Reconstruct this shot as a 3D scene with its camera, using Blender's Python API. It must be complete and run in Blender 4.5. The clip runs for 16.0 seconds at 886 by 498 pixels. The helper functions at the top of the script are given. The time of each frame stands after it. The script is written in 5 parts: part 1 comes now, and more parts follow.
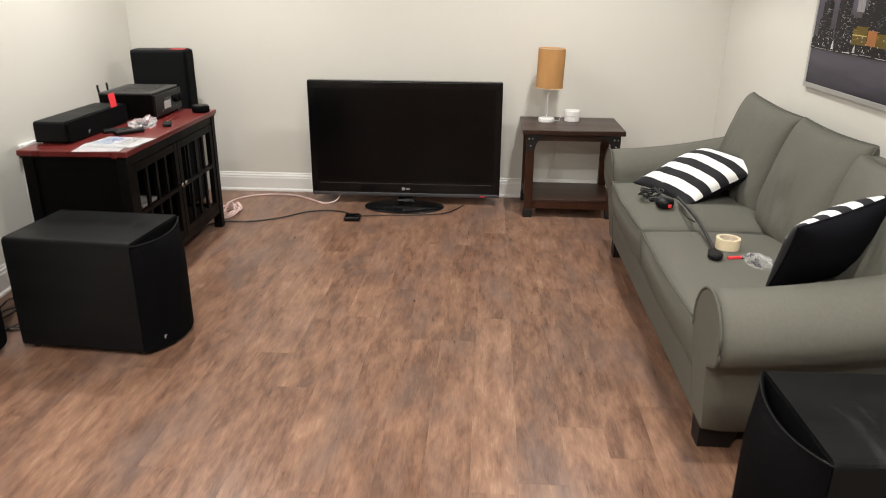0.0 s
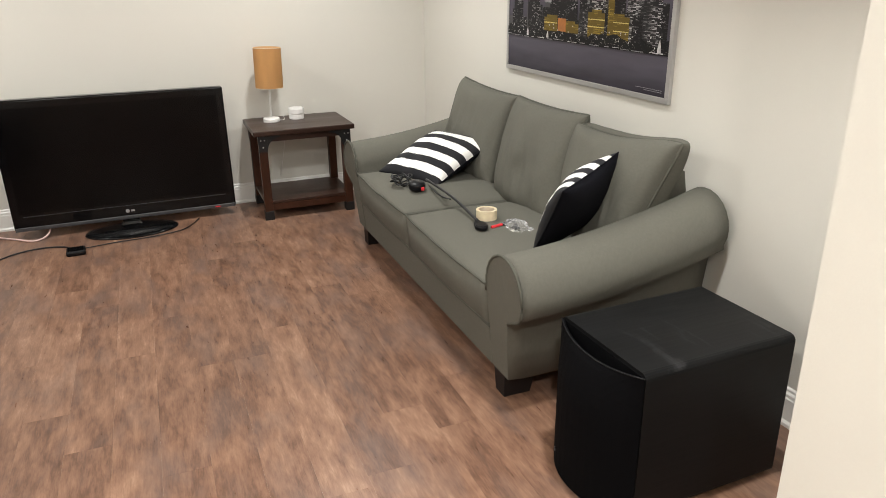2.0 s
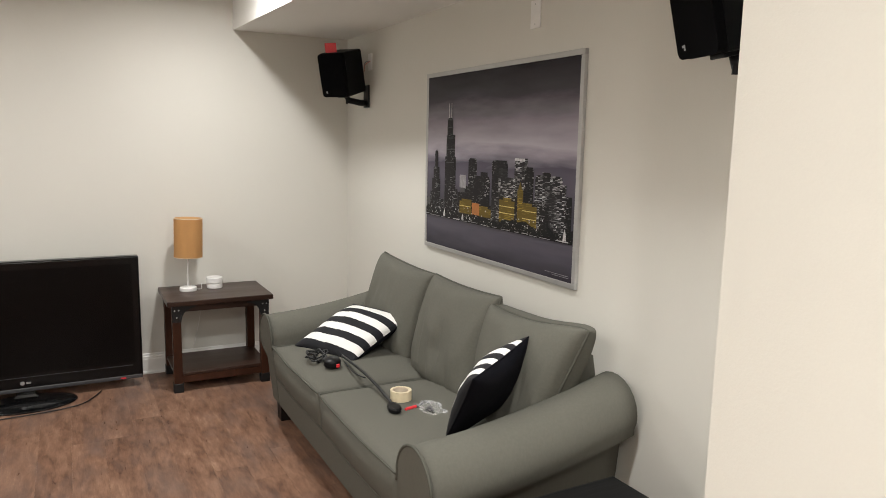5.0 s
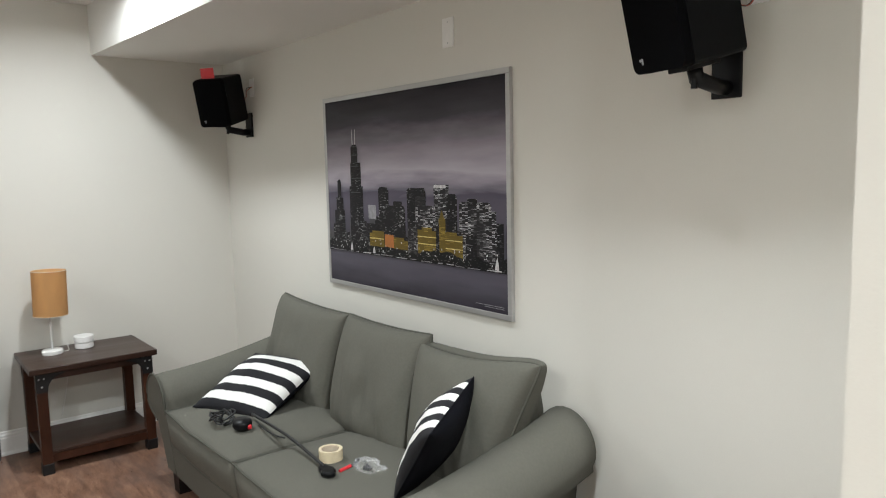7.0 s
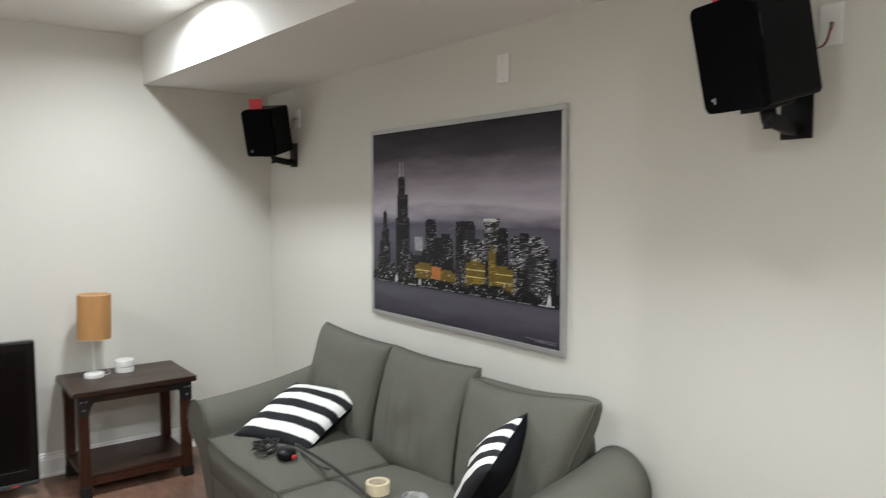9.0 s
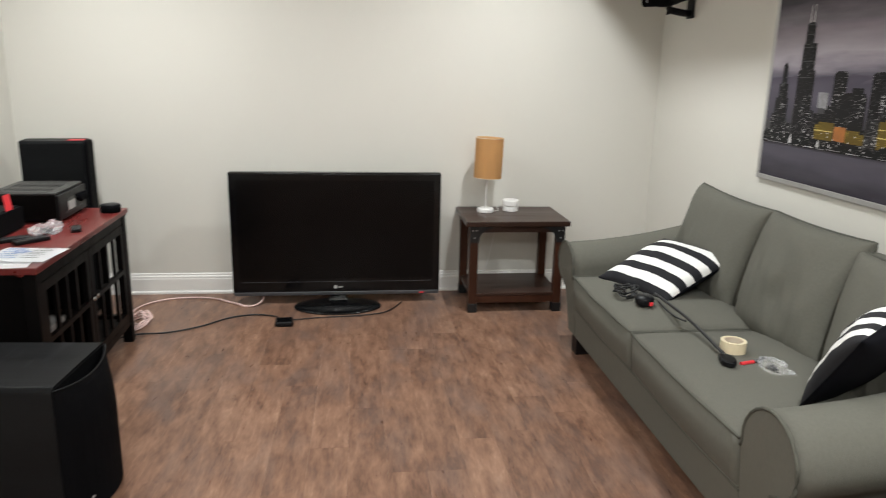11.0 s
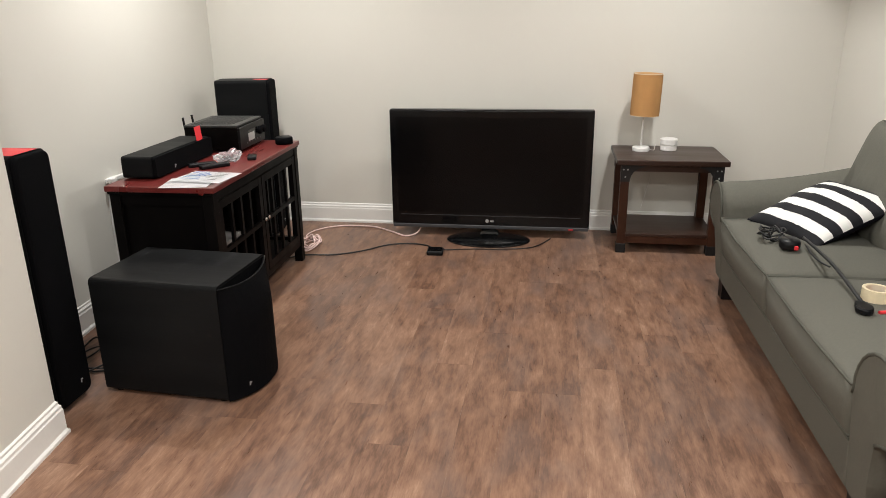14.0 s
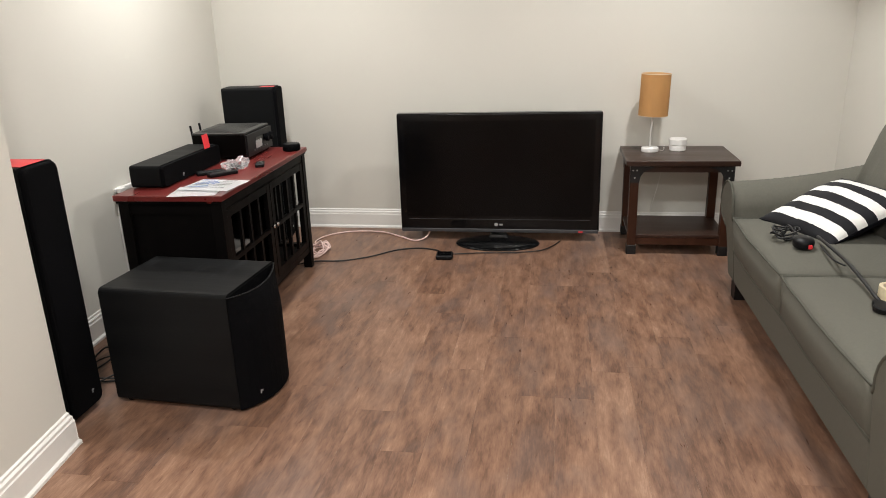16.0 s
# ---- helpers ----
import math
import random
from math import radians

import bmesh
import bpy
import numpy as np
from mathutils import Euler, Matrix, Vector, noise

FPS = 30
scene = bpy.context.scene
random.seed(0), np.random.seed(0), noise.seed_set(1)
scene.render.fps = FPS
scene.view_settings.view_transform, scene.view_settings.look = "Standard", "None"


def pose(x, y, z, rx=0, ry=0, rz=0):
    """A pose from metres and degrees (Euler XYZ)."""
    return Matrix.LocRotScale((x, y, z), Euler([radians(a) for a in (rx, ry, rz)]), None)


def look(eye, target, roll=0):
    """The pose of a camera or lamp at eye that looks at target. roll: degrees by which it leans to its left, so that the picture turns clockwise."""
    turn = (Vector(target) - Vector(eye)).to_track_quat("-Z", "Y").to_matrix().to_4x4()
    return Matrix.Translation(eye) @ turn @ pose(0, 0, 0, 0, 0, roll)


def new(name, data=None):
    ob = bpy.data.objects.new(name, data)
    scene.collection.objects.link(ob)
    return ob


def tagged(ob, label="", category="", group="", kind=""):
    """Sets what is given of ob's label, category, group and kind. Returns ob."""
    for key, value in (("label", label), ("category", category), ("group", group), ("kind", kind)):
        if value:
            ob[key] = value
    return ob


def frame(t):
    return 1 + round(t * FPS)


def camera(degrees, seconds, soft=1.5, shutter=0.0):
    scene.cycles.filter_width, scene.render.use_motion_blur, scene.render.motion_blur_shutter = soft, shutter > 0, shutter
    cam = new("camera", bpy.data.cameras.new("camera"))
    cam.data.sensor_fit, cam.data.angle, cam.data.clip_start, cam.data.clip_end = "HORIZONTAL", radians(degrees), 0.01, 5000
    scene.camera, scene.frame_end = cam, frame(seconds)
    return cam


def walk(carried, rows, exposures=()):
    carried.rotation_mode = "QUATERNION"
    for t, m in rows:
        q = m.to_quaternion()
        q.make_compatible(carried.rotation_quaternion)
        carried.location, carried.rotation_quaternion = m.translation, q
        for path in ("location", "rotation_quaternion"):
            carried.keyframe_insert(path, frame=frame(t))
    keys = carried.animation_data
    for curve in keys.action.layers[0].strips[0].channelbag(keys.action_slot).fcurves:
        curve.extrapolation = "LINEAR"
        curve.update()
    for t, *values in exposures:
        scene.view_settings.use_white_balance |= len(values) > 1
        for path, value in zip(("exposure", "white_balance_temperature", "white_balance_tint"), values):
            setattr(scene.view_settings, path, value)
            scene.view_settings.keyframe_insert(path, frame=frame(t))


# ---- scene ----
cam = camera(63.6, 16.0, soft=0.9, shutter=0.5)
EXPOSURES = [(0, 0.10, 6450, 9), (1.0, 0.10, 6400, 9), (2.5, 0.03, 6400, 8), (4.2, -0.13, 6400, 9), (6.5, -0.16, 6050, 8), (7.0, -0.16, 5900, 5), (9.5, -0.14, 5850, 5), (10.2, -0.06, 5900, 5), (12.5, -0.06, 6400, 9), (16, -0.06, 6400, 9)]
PATH = [
    (0, (0.109, -0.14, 1.45), (-0.008, 1.733, 0.757), 0.5),
    (0.5, (0.055, -0.038, 1.467), (-0.008, 1.847, 0.799), -2.0),
    (1, (-0.045, -0.059, 1.432), (0.296, 1.784, 0.733), -0.1),
    (1.5, (-0.166, -0.117, 1.467), (0.466, 1.634, 0.736), -1.0),
    (2, (-0.229, -0.128, 1.487), (0.466, 1.606, 0.773), -0.8),
    (2.5, (-0.272, -0.129, 1.502), (0.438, 1.607, 0.806), -0.4),
    (3, (-0.261, -0.124, 1.507), (0.38, 1.656, 0.857), -0.4),
    (3.5, (-0.206, -0.118, 1.54), (0.669, 1.621, 1.082), 0.4),
    (4, (-0.26, -0.145, 1.58), (0.657, 1.601, 1.247), 0.3),
    (4.2, (-0.245, -0.15, 1.593), (0.665, 1.604, 1.28), 0.6),
    (6.3, (-0.103, 0.017, 1.58), (0.861, 1.748, 1.304), 2.7),
    (6.5, (-0.122, 0.06, 1.58), (0.882, 1.767, 1.302), 2.4),
    (7, (-0.244, 0.213, 1.601), (0.996, 1.765, 1.373), -1.3),
    (7.5, (-0.294, 0.269, 1.616), (0.99, 1.788, 1.405), -0.8),
    (8, (-0.314, 0.282, 1.614), (0.995, 1.789, 1.483), -0.5),
    (8.5, (-0.328, 0.289, 1.618), (0.962, 1.813, 1.49), -0.0),
    (9, (-0.348, 0.294, 1.608), (0.857, 1.885, 1.469), -0.1),
    (9.5, (-0.369, 0.289, 1.58), (0.623, 2.007, 1.328), -0.2),
    (10, (-0.388, 0.297, 1.56), (0.3, 2.144, 1.218), 0.1),
    (10.2, (-0.393, 0.294, 1.538), (0.202, 2.162, 1.143), 0.5),
    (12.3, (-0.087, 0.066, 1.465), (-0.292, 1.972, 0.896), -0.4),
    (12.5, (-0.066, 0.061, 1.478), (-0.299, 1.953, 0.873), -1.2),
    (13, (-0.063, 0.042, 1.472), (-0.33, 1.942, 0.907), -2.0),
    (13.5, (-0.076, 0.072, 1.466), (-0.314, 1.973, 0.893), -0.1),
    (14, (-0.07, 0.083, 1.46), (-0.358, 1.958, 0.823), -0.7),
    (14.5, (-0.087, 0.087, 1.464), (-0.365, 1.981, 0.883), -0.4),
    (15, (-0.077, 0.087, 1.472), (-0.384, 1.974, 0.884), -0.9),
    (15.5, (-0.076, 0.094, 1.469), (-0.41, 1.967, 0.852), -1.2),
    (16, (-0.079, 0.101, 1.457), (-0.39, 1.975, 0.831), -1.8),
]
walk(cam, [(t, look(eye, target, roll)) for t, eye, target, roll in PATH], EXPOSURES)

# ---- world and light ----
world = bpy.data.worlds.new("world")
scene.world = world
world.use_nodes = True
world.node_tree.nodes["Background"].inputs[0].default_value = (0.9, 0.95, 1.0, 1)
world.node_tree.nodes["Background"].inputs[1].default_value = 0.008

CEIL = 2.60
# first three follow the cast shadows; last two are unseen, added as fill
CANS = [(0.66, 3.85, 0.75), (0.87, 1.20, 0.88), (-1.62, 3.72, 0.88), (-1.10, 1.15, 0.64), (-0.45, -0.80, 1.95)]
CAN_WATTS = 40.0
for cx, cy, k in CANS:
    lamp = bpy.data.lights.new("downlight_lamp", "AREA")
    lamp.shape, lamp.size, lamp.energy = "DISK", 0.115, CAN_WATTS * k
    lamp.color = (1.0, 0.975, 0.93) if cy > 0 else (1.0, 0.945, 0.87)
    lamp.spread = radians(167)
    ob = new("downlight_lamp", lamp)
    ob.matrix_world = pose(cx, cy, CEIL - 0.012)


# ---- materials ----
def mat(name, color, rough=0.6, metal=0.0, var=0.12, scale=8.0, bump=0.0, bump_scale=60.0, spec=0.5, stretch=(1, 1, 1)):
    """A surface with a slow and a fine change of tone, and fine relief."""
    m = bpy.data.materials.new(name)
    m.use_nodes = True
    t = m.node_tree
    b = t.nodes["Principled BSDF"]
    b.inputs["Metallic"].default_value = metal
    b.inputs["Specular IOR Level"].default_value = spec
    co = t.nodes.new("ShaderNodeTexCoord")
    mp = t.nodes.new("ShaderNodeMapping")
    mp.inputs["Scale"].default_value = stretch
    t.links.new(co.outputs["Object"], mp.inputs[0])
    n1, n2 = t.nodes.new("ShaderNodeTexNoise"), t.nodes.new("ShaderNodeTexNoise")
    n1.inputs["Scale"].default_value, n1.inputs["Detail"].default_value = scale, 3
    n2.inputs["Scale"].default_value, n2.inputs["Detail"].default_value = bump_scale, 4
    t.links.new(mp.outputs[0], n1.inputs[0])
    t.links.new(mp.outputs[0], n2.inputs[0])
    add = t.nodes.new("ShaderNodeMath")
    add.operation = "MULTIPLY_ADD"
    t.links.new(n2.outputs[0], add.inputs[0])
    add.inputs[1].default_value = 0.5
    t.links.new(n1.outputs[0], add.inputs[2])
    ramp = t.nodes.new("ShaderNodeMapRange")
    ramp.inputs[1].default_value, ramp.inputs[2].default_value = 0.45, 1.05
    ramp.inputs[3].default_value, ramp.inputs[4].default_value = 1 - var, 1 + var
    t.links.new(add.outputs[0], ramp.inputs[0])
    mul = t.nodes.new("ShaderNodeVectorMath")
    mul.operation = "SCALE"
    mul.inputs[0].default_value = color
    t.links.new(ramp.outputs[0], mul.inputs["Scale"])
    t.links.new(mul.outputs[0], b.inputs["Base Color"])
    rr = t.nodes.new("ShaderNodeMapRange")
    rr.inputs[1].default_value, rr.inputs[2].default_value = 0.3, 0.7
    rr.inputs[3].default_value, rr.inputs[4].default_value = max(0.02, rough - 0.06), min(1, rough + 0.06)
    t.links.new(n1.outputs[0], rr.inputs[0])
    t.links.new(rr.outputs[0], b.inputs["Roughness"])
    if bump:
        bp = t.nodes.new("ShaderNodeBump")
        bp.inputs["Strength"].default_value, bp.inputs["Distance"].default_value = bump, 0.002
        t.links.new(n2.outputs[0], bp.inputs["Height"])
        t.links.new(bp.outputs[0], b.inputs["Normal"])
    return m


def floor_material():
    """Brown vinyl plank with a mottled, hand-scraped print along the board."""
    m = bpy.data.materials.new("vinyl_plank")
    m.use_nodes = True
    t = m.node_tree
    b = t.nodes["Principled BSDF"]
    co, info = t.nodes.new("ShaderNodeTexCoord"), t.nodes.new("ShaderNodeObjectInfo")
    shift = t.nodes.new("ShaderNodeVectorMath")
    shift.operation = "SCALE"
    shift.inputs[0].default_value = (7.3, 3.1, 1.7)
    t.links.new(info.outputs["Random"], shift.inputs["Scale"])
    add = t.nodes.new("ShaderNodeVectorMath")
    t.links.new(co.outputs["Object"], add.inputs[0])
    t.links.new(shift.outputs[0], add.inputs[1])

    place = t.nodes.new("ShaderNodeNewGeometry")

    def noise_of(stretch, scale, detail, rough=0.6, twist=0.0, whole=False):
        mp, n = t.nodes.new("ShaderNodeMapping"), t.nodes.new("ShaderNodeTexNoise")
        mp.inputs["Scale"].default_value = stretch
        n.inputs["Scale"].default_value, n.inputs["Detail"].default_value, n.inputs["Roughness"].default_value = scale, detail, rough
        n.inputs["Distortion"].default_value = twist
        t.links.new(place.outputs["Position"] if whole else add.outputs[0], mp.inputs[0])
        t.links.new(mp.outputs[0], n.inputs[0])
        return n.outputs[0]

    blotch, streak, grain, grey = noise_of((1, 0.27, 1), 17, 7, 0.66, 0.25), noise_of((1, 0.17, 1), 62, 5, 0.65, 0.3), noise_of((1, 0.08, 1), 260, 3), noise_of((1, 0.40, 1), 4.5, 4, 0.6, 0.4, True)

    def mix(a, wa, c, wc):
        n = t.nodes.new("ShaderNodeMath")
        n.operation = "MULTIPLY"
        n.inputs[1].default_value = wa
        t.links.new(a, n.inputs[0])
        k = t.nodes.new("ShaderNodeMath")
        k.operation = "MULTIPLY_ADD"
        k.inputs[1].default_value = wc
        t.links.new(c, k.inputs[0])
        t.links.new(n.outputs[0], k.inputs[2])
        return k.outputs[0]

    v = mix(blotch, 0.44, streak, 0.20)
    v = mix(v, 1.0, grain, 0.12)
    v = mix(v, 1.0, grey, -0.16)
    v = mix(v, 1.0, info.outputs["Random"], 0.06)
    ramp = t.nodes.new("ShaderNodeValToRGB")
    els = ramp.color_ramp.elements
    els[0].position, els[0].color = 0.20, (0.078, 0.040, 0.027, 1)
    els[1].position, els[1].color = 0.50, (0.390, 0.250, 0.172, 1)
    for p, c in ((0.27, (0.132, 0.070, 0.046, 1)), (0.335, (0.196, 0.107, 0.070, 1)), (0.40, (0.256, 0.148, 0.098, 1))):
        els.new(p).color = c
    t.links.new(v, ramp.inputs[0])
    tint = t.nodes.new("ShaderNodeMix")
    tint.data_type = "RGBA"
    tint.inputs["B"].default_value = (0.165, 0.120, 0.105, 1)
    amount = t.nodes.new("ShaderNodeMapRange")
    amount.inputs[1].default_value, amount.inputs[2].default_value, amount.inputs[4].default_value = 0.48, 0.70, 0.52
    t.links.new(grey, amount.inputs[0])
    t.links.new(amount.outputs[0], tint.inputs[0])
    t.links.new(ramp.outputs[0], tint.inputs["A"])
    t.links.new(tint.outputs["Result"], b.inputs["Base Color"])
    rr = t.nodes.new("ShaderNodeMapRange")
    rr.inputs[3].default_value, rr.inputs[4].default_value = 0.20, 0.44
    b.inputs["Specular IOR Level"].default_value = 0.24
    t.links.new(streak, rr.inputs[0])
    t.links.new(rr.outputs[0], b.inputs["Roughness"])
    bp = t.nodes.new("ShaderNodeBump")
    bp.inputs["Strength"].default_value, bp.inputs["Distance"].default_value = 0.12, 0.0015
    t.links.new(v, bp.inputs["Height"])
    t.links.new(bp.outputs[0], b.inputs["Normal"])
    return m


def stripe_material(name, half, bands, dark_first=False):
    """Black cloth with white printed bands across the local y."""
    m = mat(name, (0.012, 0.012, 0.016), 0.9, var=0.2, bump=0.3, bump_scale=500)
    t = m.node_tree
    b = t.nodes["Principled BSDF"]
    co, sep = t.nodes.new("ShaderNodeTexCoord"), t.nodes.new("ShaderNodeSeparateXYZ")
    t.links.new(co.outputs["Object"], sep.inputs[0])
    n = t.nodes.new("ShaderNodeTexNoise")
    n.inputs["Scale"].default_value = 60
    t.links.new(co.outputs["Object"], n.inputs[0])
    j = t.nodes.new("ShaderNodeMath")
    j.operation = "MULTIPLY_ADD"
    j.inputs[1].default_value = 0.006
    t.links.new(n.outputs[0], j.inputs[0])
    t.links.new(sep.outputs["Y"], j.inputs[2])
    u = t.nodes.new("ShaderNodeMapRange")
    u.inputs[1].default_value, u.inputs[2].default_value = -half, half
    u.inputs[3].default_value, u.inputs[4].default_value = 0, bands
    t.links.new(j.outputs[0], u.inputs[0])
    md = t.nodes.new("ShaderNodeMath")
    md.operation = "PINGPONG"
    md.inputs[1].default_value = 1.0
    half_up = t.nodes.new("ShaderNodeMath")
    half_up.inputs[1].default_value = 0.5
    t.links.new(u.outputs[0], half_up.inputs[0])
    t.links.new(half_up.outputs[0], md.inputs[0])
    st = t.nodes.new("ShaderNodeMath")
    st.operation = "LESS_THAN" if dark_first else "GREATER_THAN"
    st.inputs[1].default_value = 0.5
    t.links.new(md.outputs[0], st.inputs[0])
    mx = t.nodes.new("ShaderNodeMix")
    mx.data_type = "RGBA"
    mx.inputs["A"].default_value = (0.007, 0.007, 0.010, 1)
    mx.inputs["B"].default_value = (0.80, 0.79, 0.77, 1)
    t.links.new(st.outputs[0], mx.inputs[0])
    t.links.new(mx.outputs["Result"], b.inputs["Base Color"])
    return m


def sky_print():
    """The dusk sky and dark water of the printed skyline, from the print's own height."""
    m = bpy.data.materials.new("printed_sky")
    m.use_nodes = True
    t = m.node_tree
    b = t.nodes["Principled BSDF"]
    b.inputs["Roughness"].default_value, b.inputs["Specular IOR Level"].default_value = 0.45, 0.12
    co, sep = t.nodes.new("ShaderNodeTexCoord"), t.nodes.new("ShaderNodeSeparateXYZ")
    t.links.new(co.outputs["Object"], sep.inputs[0])
    mp, n = t.nodes.new("ShaderNodeMapping"), t.nodes.new("ShaderNodeTexNoise")
    mp.inputs["Scale"].default_value = (1, 0.9, 5.5)
    n.inputs["Scale"].default_value, n.inputs["Detail"].default_value = 2.6, 4
    t.links.new(co.outputs["Object"], mp.inputs[0])
    t.links.new(mp.outputs[0], n.inputs[0])
    j = t.nodes.new("ShaderNodeMath")
    j.operation = "MULTIPLY_ADD"
    j.inputs[1].default_value = 0.16
    t.links.new(n.outputs[0], j.inputs[0])
    t.links.new(sep.outputs["Z"], j.inputs[2])
    r = t.nodes.new("ShaderNodeMapRange")
    r.inputs[1].default_value, r.inputs[2].default_value = -0.40, 0.56
    t.links.new(j.outputs[0], r.inputs[0])
    ramp = t.nodes.new("ShaderNodeValToRGB")
    els = ramp.color_ramp.elements
    els[0].position, els[0].color = 0.0, (0.030, 0.027, 0.036, 1)
    els[1].position, els[1].color = 1.0, (0.016, 0.015, 0.018, 1)
    for p, c in ((0.14, (0.085, 0.079, 0.100, 1)), (0.30, (0.06, 0.055, 0.07, 1)), (0.44, (0.105, 0.095, 0.125, 1)), (0.50, (0.085, 0.076, 0.105, 1)),
                 (0.60, (0.42, 0.385, 0.44, 1)), (0.72, (0.26, 0.235, 0.275, 1)), (0.85, (0.060, 0.055, 0.066, 1))):
        els.new(p).color = c
    t.links.new(r.outputs[0], ramp.inputs[0])
    t.links.new(ramp.outputs[0], b.inputs["Base Color"])
    return m


def tower_print(name, dark, light, share, size=0.016, aspect=1.0):
    """Printed buildings: dark fronts with lit window dots in rows."""
    m = bpy.data.materials.new(name)
    m.use_nodes = True
    t = m.node_tree
    b = t.nodes["Principled BSDF"]
    b.inputs["Roughness"].default_value, b.inputs["Specular IOR Level"].default_value = 0.45, 0.12
    co = t.nodes.new("ShaderNodeTexCoord")
    mp = t.nodes.new("ShaderNodeMapping")
    mp.inputs["Scale"].default_value = (0, 1 / (size * aspect), 1 / (size * 0.62))
    t.links.new(co.outputs["Object"], mp.inputs[0])
    w = t.nodes.new("ShaderNodeTexWhiteNoise")
    fl = t.nodes.new("ShaderNodeVectorMath")
    fl.operation = "FLOOR"
    t.links.new(mp.outputs[0], fl.inputs[0])
    t.links.new(fl.outputs[0], w.inputs[0])
    fr = t.nodes.new("ShaderNodeVectorMath")
    fr.operation = "FRACTION"
    t.links.new(mp.outputs[0], fr.inputs[0])
    sep = t.nodes.new("ShaderNodeSeparateXYZ")
    t.links.new(fr.outputs[0], sep.inputs[0])
    row = t.nodes.new("ShaderNodeMath")
    row.operation = "LESS_THAN"
    row.inputs[1].default_value = 0.5
    t.links.new(sep.outputs["Z"], row.inputs[0])
    on = t.nodes.new("ShaderNodeMath")
    on.operation = "LESS_THAN"
    on.inputs[1].default_value = share
    t.links.new(w.outputs["Value"], on.inputs[0])
    both = t.nodes.new("ShaderNodeMath")
    both.operation = "MULTIPLY"
    t.links.new(row.outputs[0], both.inputs[0])
    t.links.new(on.outputs[0], both.inputs[1])
    fade = t.nodes.new("ShaderNodeMath")
    fade.operation = "MULTIPLY"
    t.links.new(both.outputs[0], fade.inputs[0])
    w2 = t.nodes.new("ShaderNodeTexWhiteNoise")
    t.links.new(fl.outputs[0], w2.inputs[0])
    w2.noise_dimensions = "3D"
    t.links.new(w2.outputs["Color"], fade.inputs[1])
    mx = t.nodes.new("ShaderNodeMix")
    mx.data_type = "RGBA"
    mx.inputs["A"].default_value = (*dark, 1)
    mx.inputs["B"].default_value = (*light, 1)
    lit = t.nodes.new("ShaderNodeTexNoise")
    lit.inputs["Scale"].default_value, lit.inputs["Detail"].default_value = 13, 2
    t.links.new(co.outputs["Object"], lit.inputs[0])
    some = t.nodes.new("ShaderNodeMapRange")
    some.inputs[1].default_value, some.inputs[2].default_value, some.inputs[3].default_value, some.inputs[4].default_value = 0.42, 0.60, 0.08, 1.3
    t.links.new(lit.outputs[0], some.inputs[0])
    glow = t.nodes.new("ShaderNodeMath")
    glow.operation = "MULTIPLY"
    t.links.new(fade.outputs[0], glow.inputs[0])
    t.links.new(some.outputs[0], glow.inputs[1])
    t.links.new(glow.outputs[0], mx.inputs[0])
    t.links.new(mx.outputs["Result"], b.inputs["Base Color"])
    return m


M_WALL = mat("wall_paint", (0.655, 0.637, 0.588), 0.75, var=0.02, scale=1.5, bump=0.12, bump_scale=260, spec=0.3)
M_CEIL = mat("ceiling_paint", (0.80, 0.79, 0.76), 0.85, var=0.02, scale=1.5, bump=0.1, bump_scale=200, spec=0.2)
M_TRIM = mat("trim_paint", (0.80, 0.79, 0.765), 0.4, var=0.03, scale=4)
M_FLOOR = floor_material()
M_GAP = mat("joint_shadow", (0.085, 0.050, 0.036), 0.7)
M_SOFA = mat("sofa_fabric", (0.119, 0.116, 0.098), 0.92, var=0.09, scale=110, bump=0.5, bump_scale=420, spec=0.25, stretch=(1, 1, 0.45))
# fabric-coloured piping, darkened to include the shadow line along it
M_PIPE = mat("shaded_sofa_piping", (0.086, 0.085, 0.071), 0.92, var=0.12, scale=30, bump=0.4, bump_scale=500, spec=0.2)
M_FOOT = mat("dark_foot", (0.008, 0.006, 0.006), 0.5, var=0.2, spec=0.3)
M_CLOTH = mat("black_cotton", (0.006, 0.006, 0.009), 0.92, var=0.25, bump=0.4, bump_scale=500, spec=0.1)
M_VINYL = mat("black_ash_vinyl", (0.0058, 0.0062, 0.0068), 0.48, var=0.25, scale=10, bump=0.25, bump_scale=60, spec=0.09, stretch=(0.10, 1, 1))


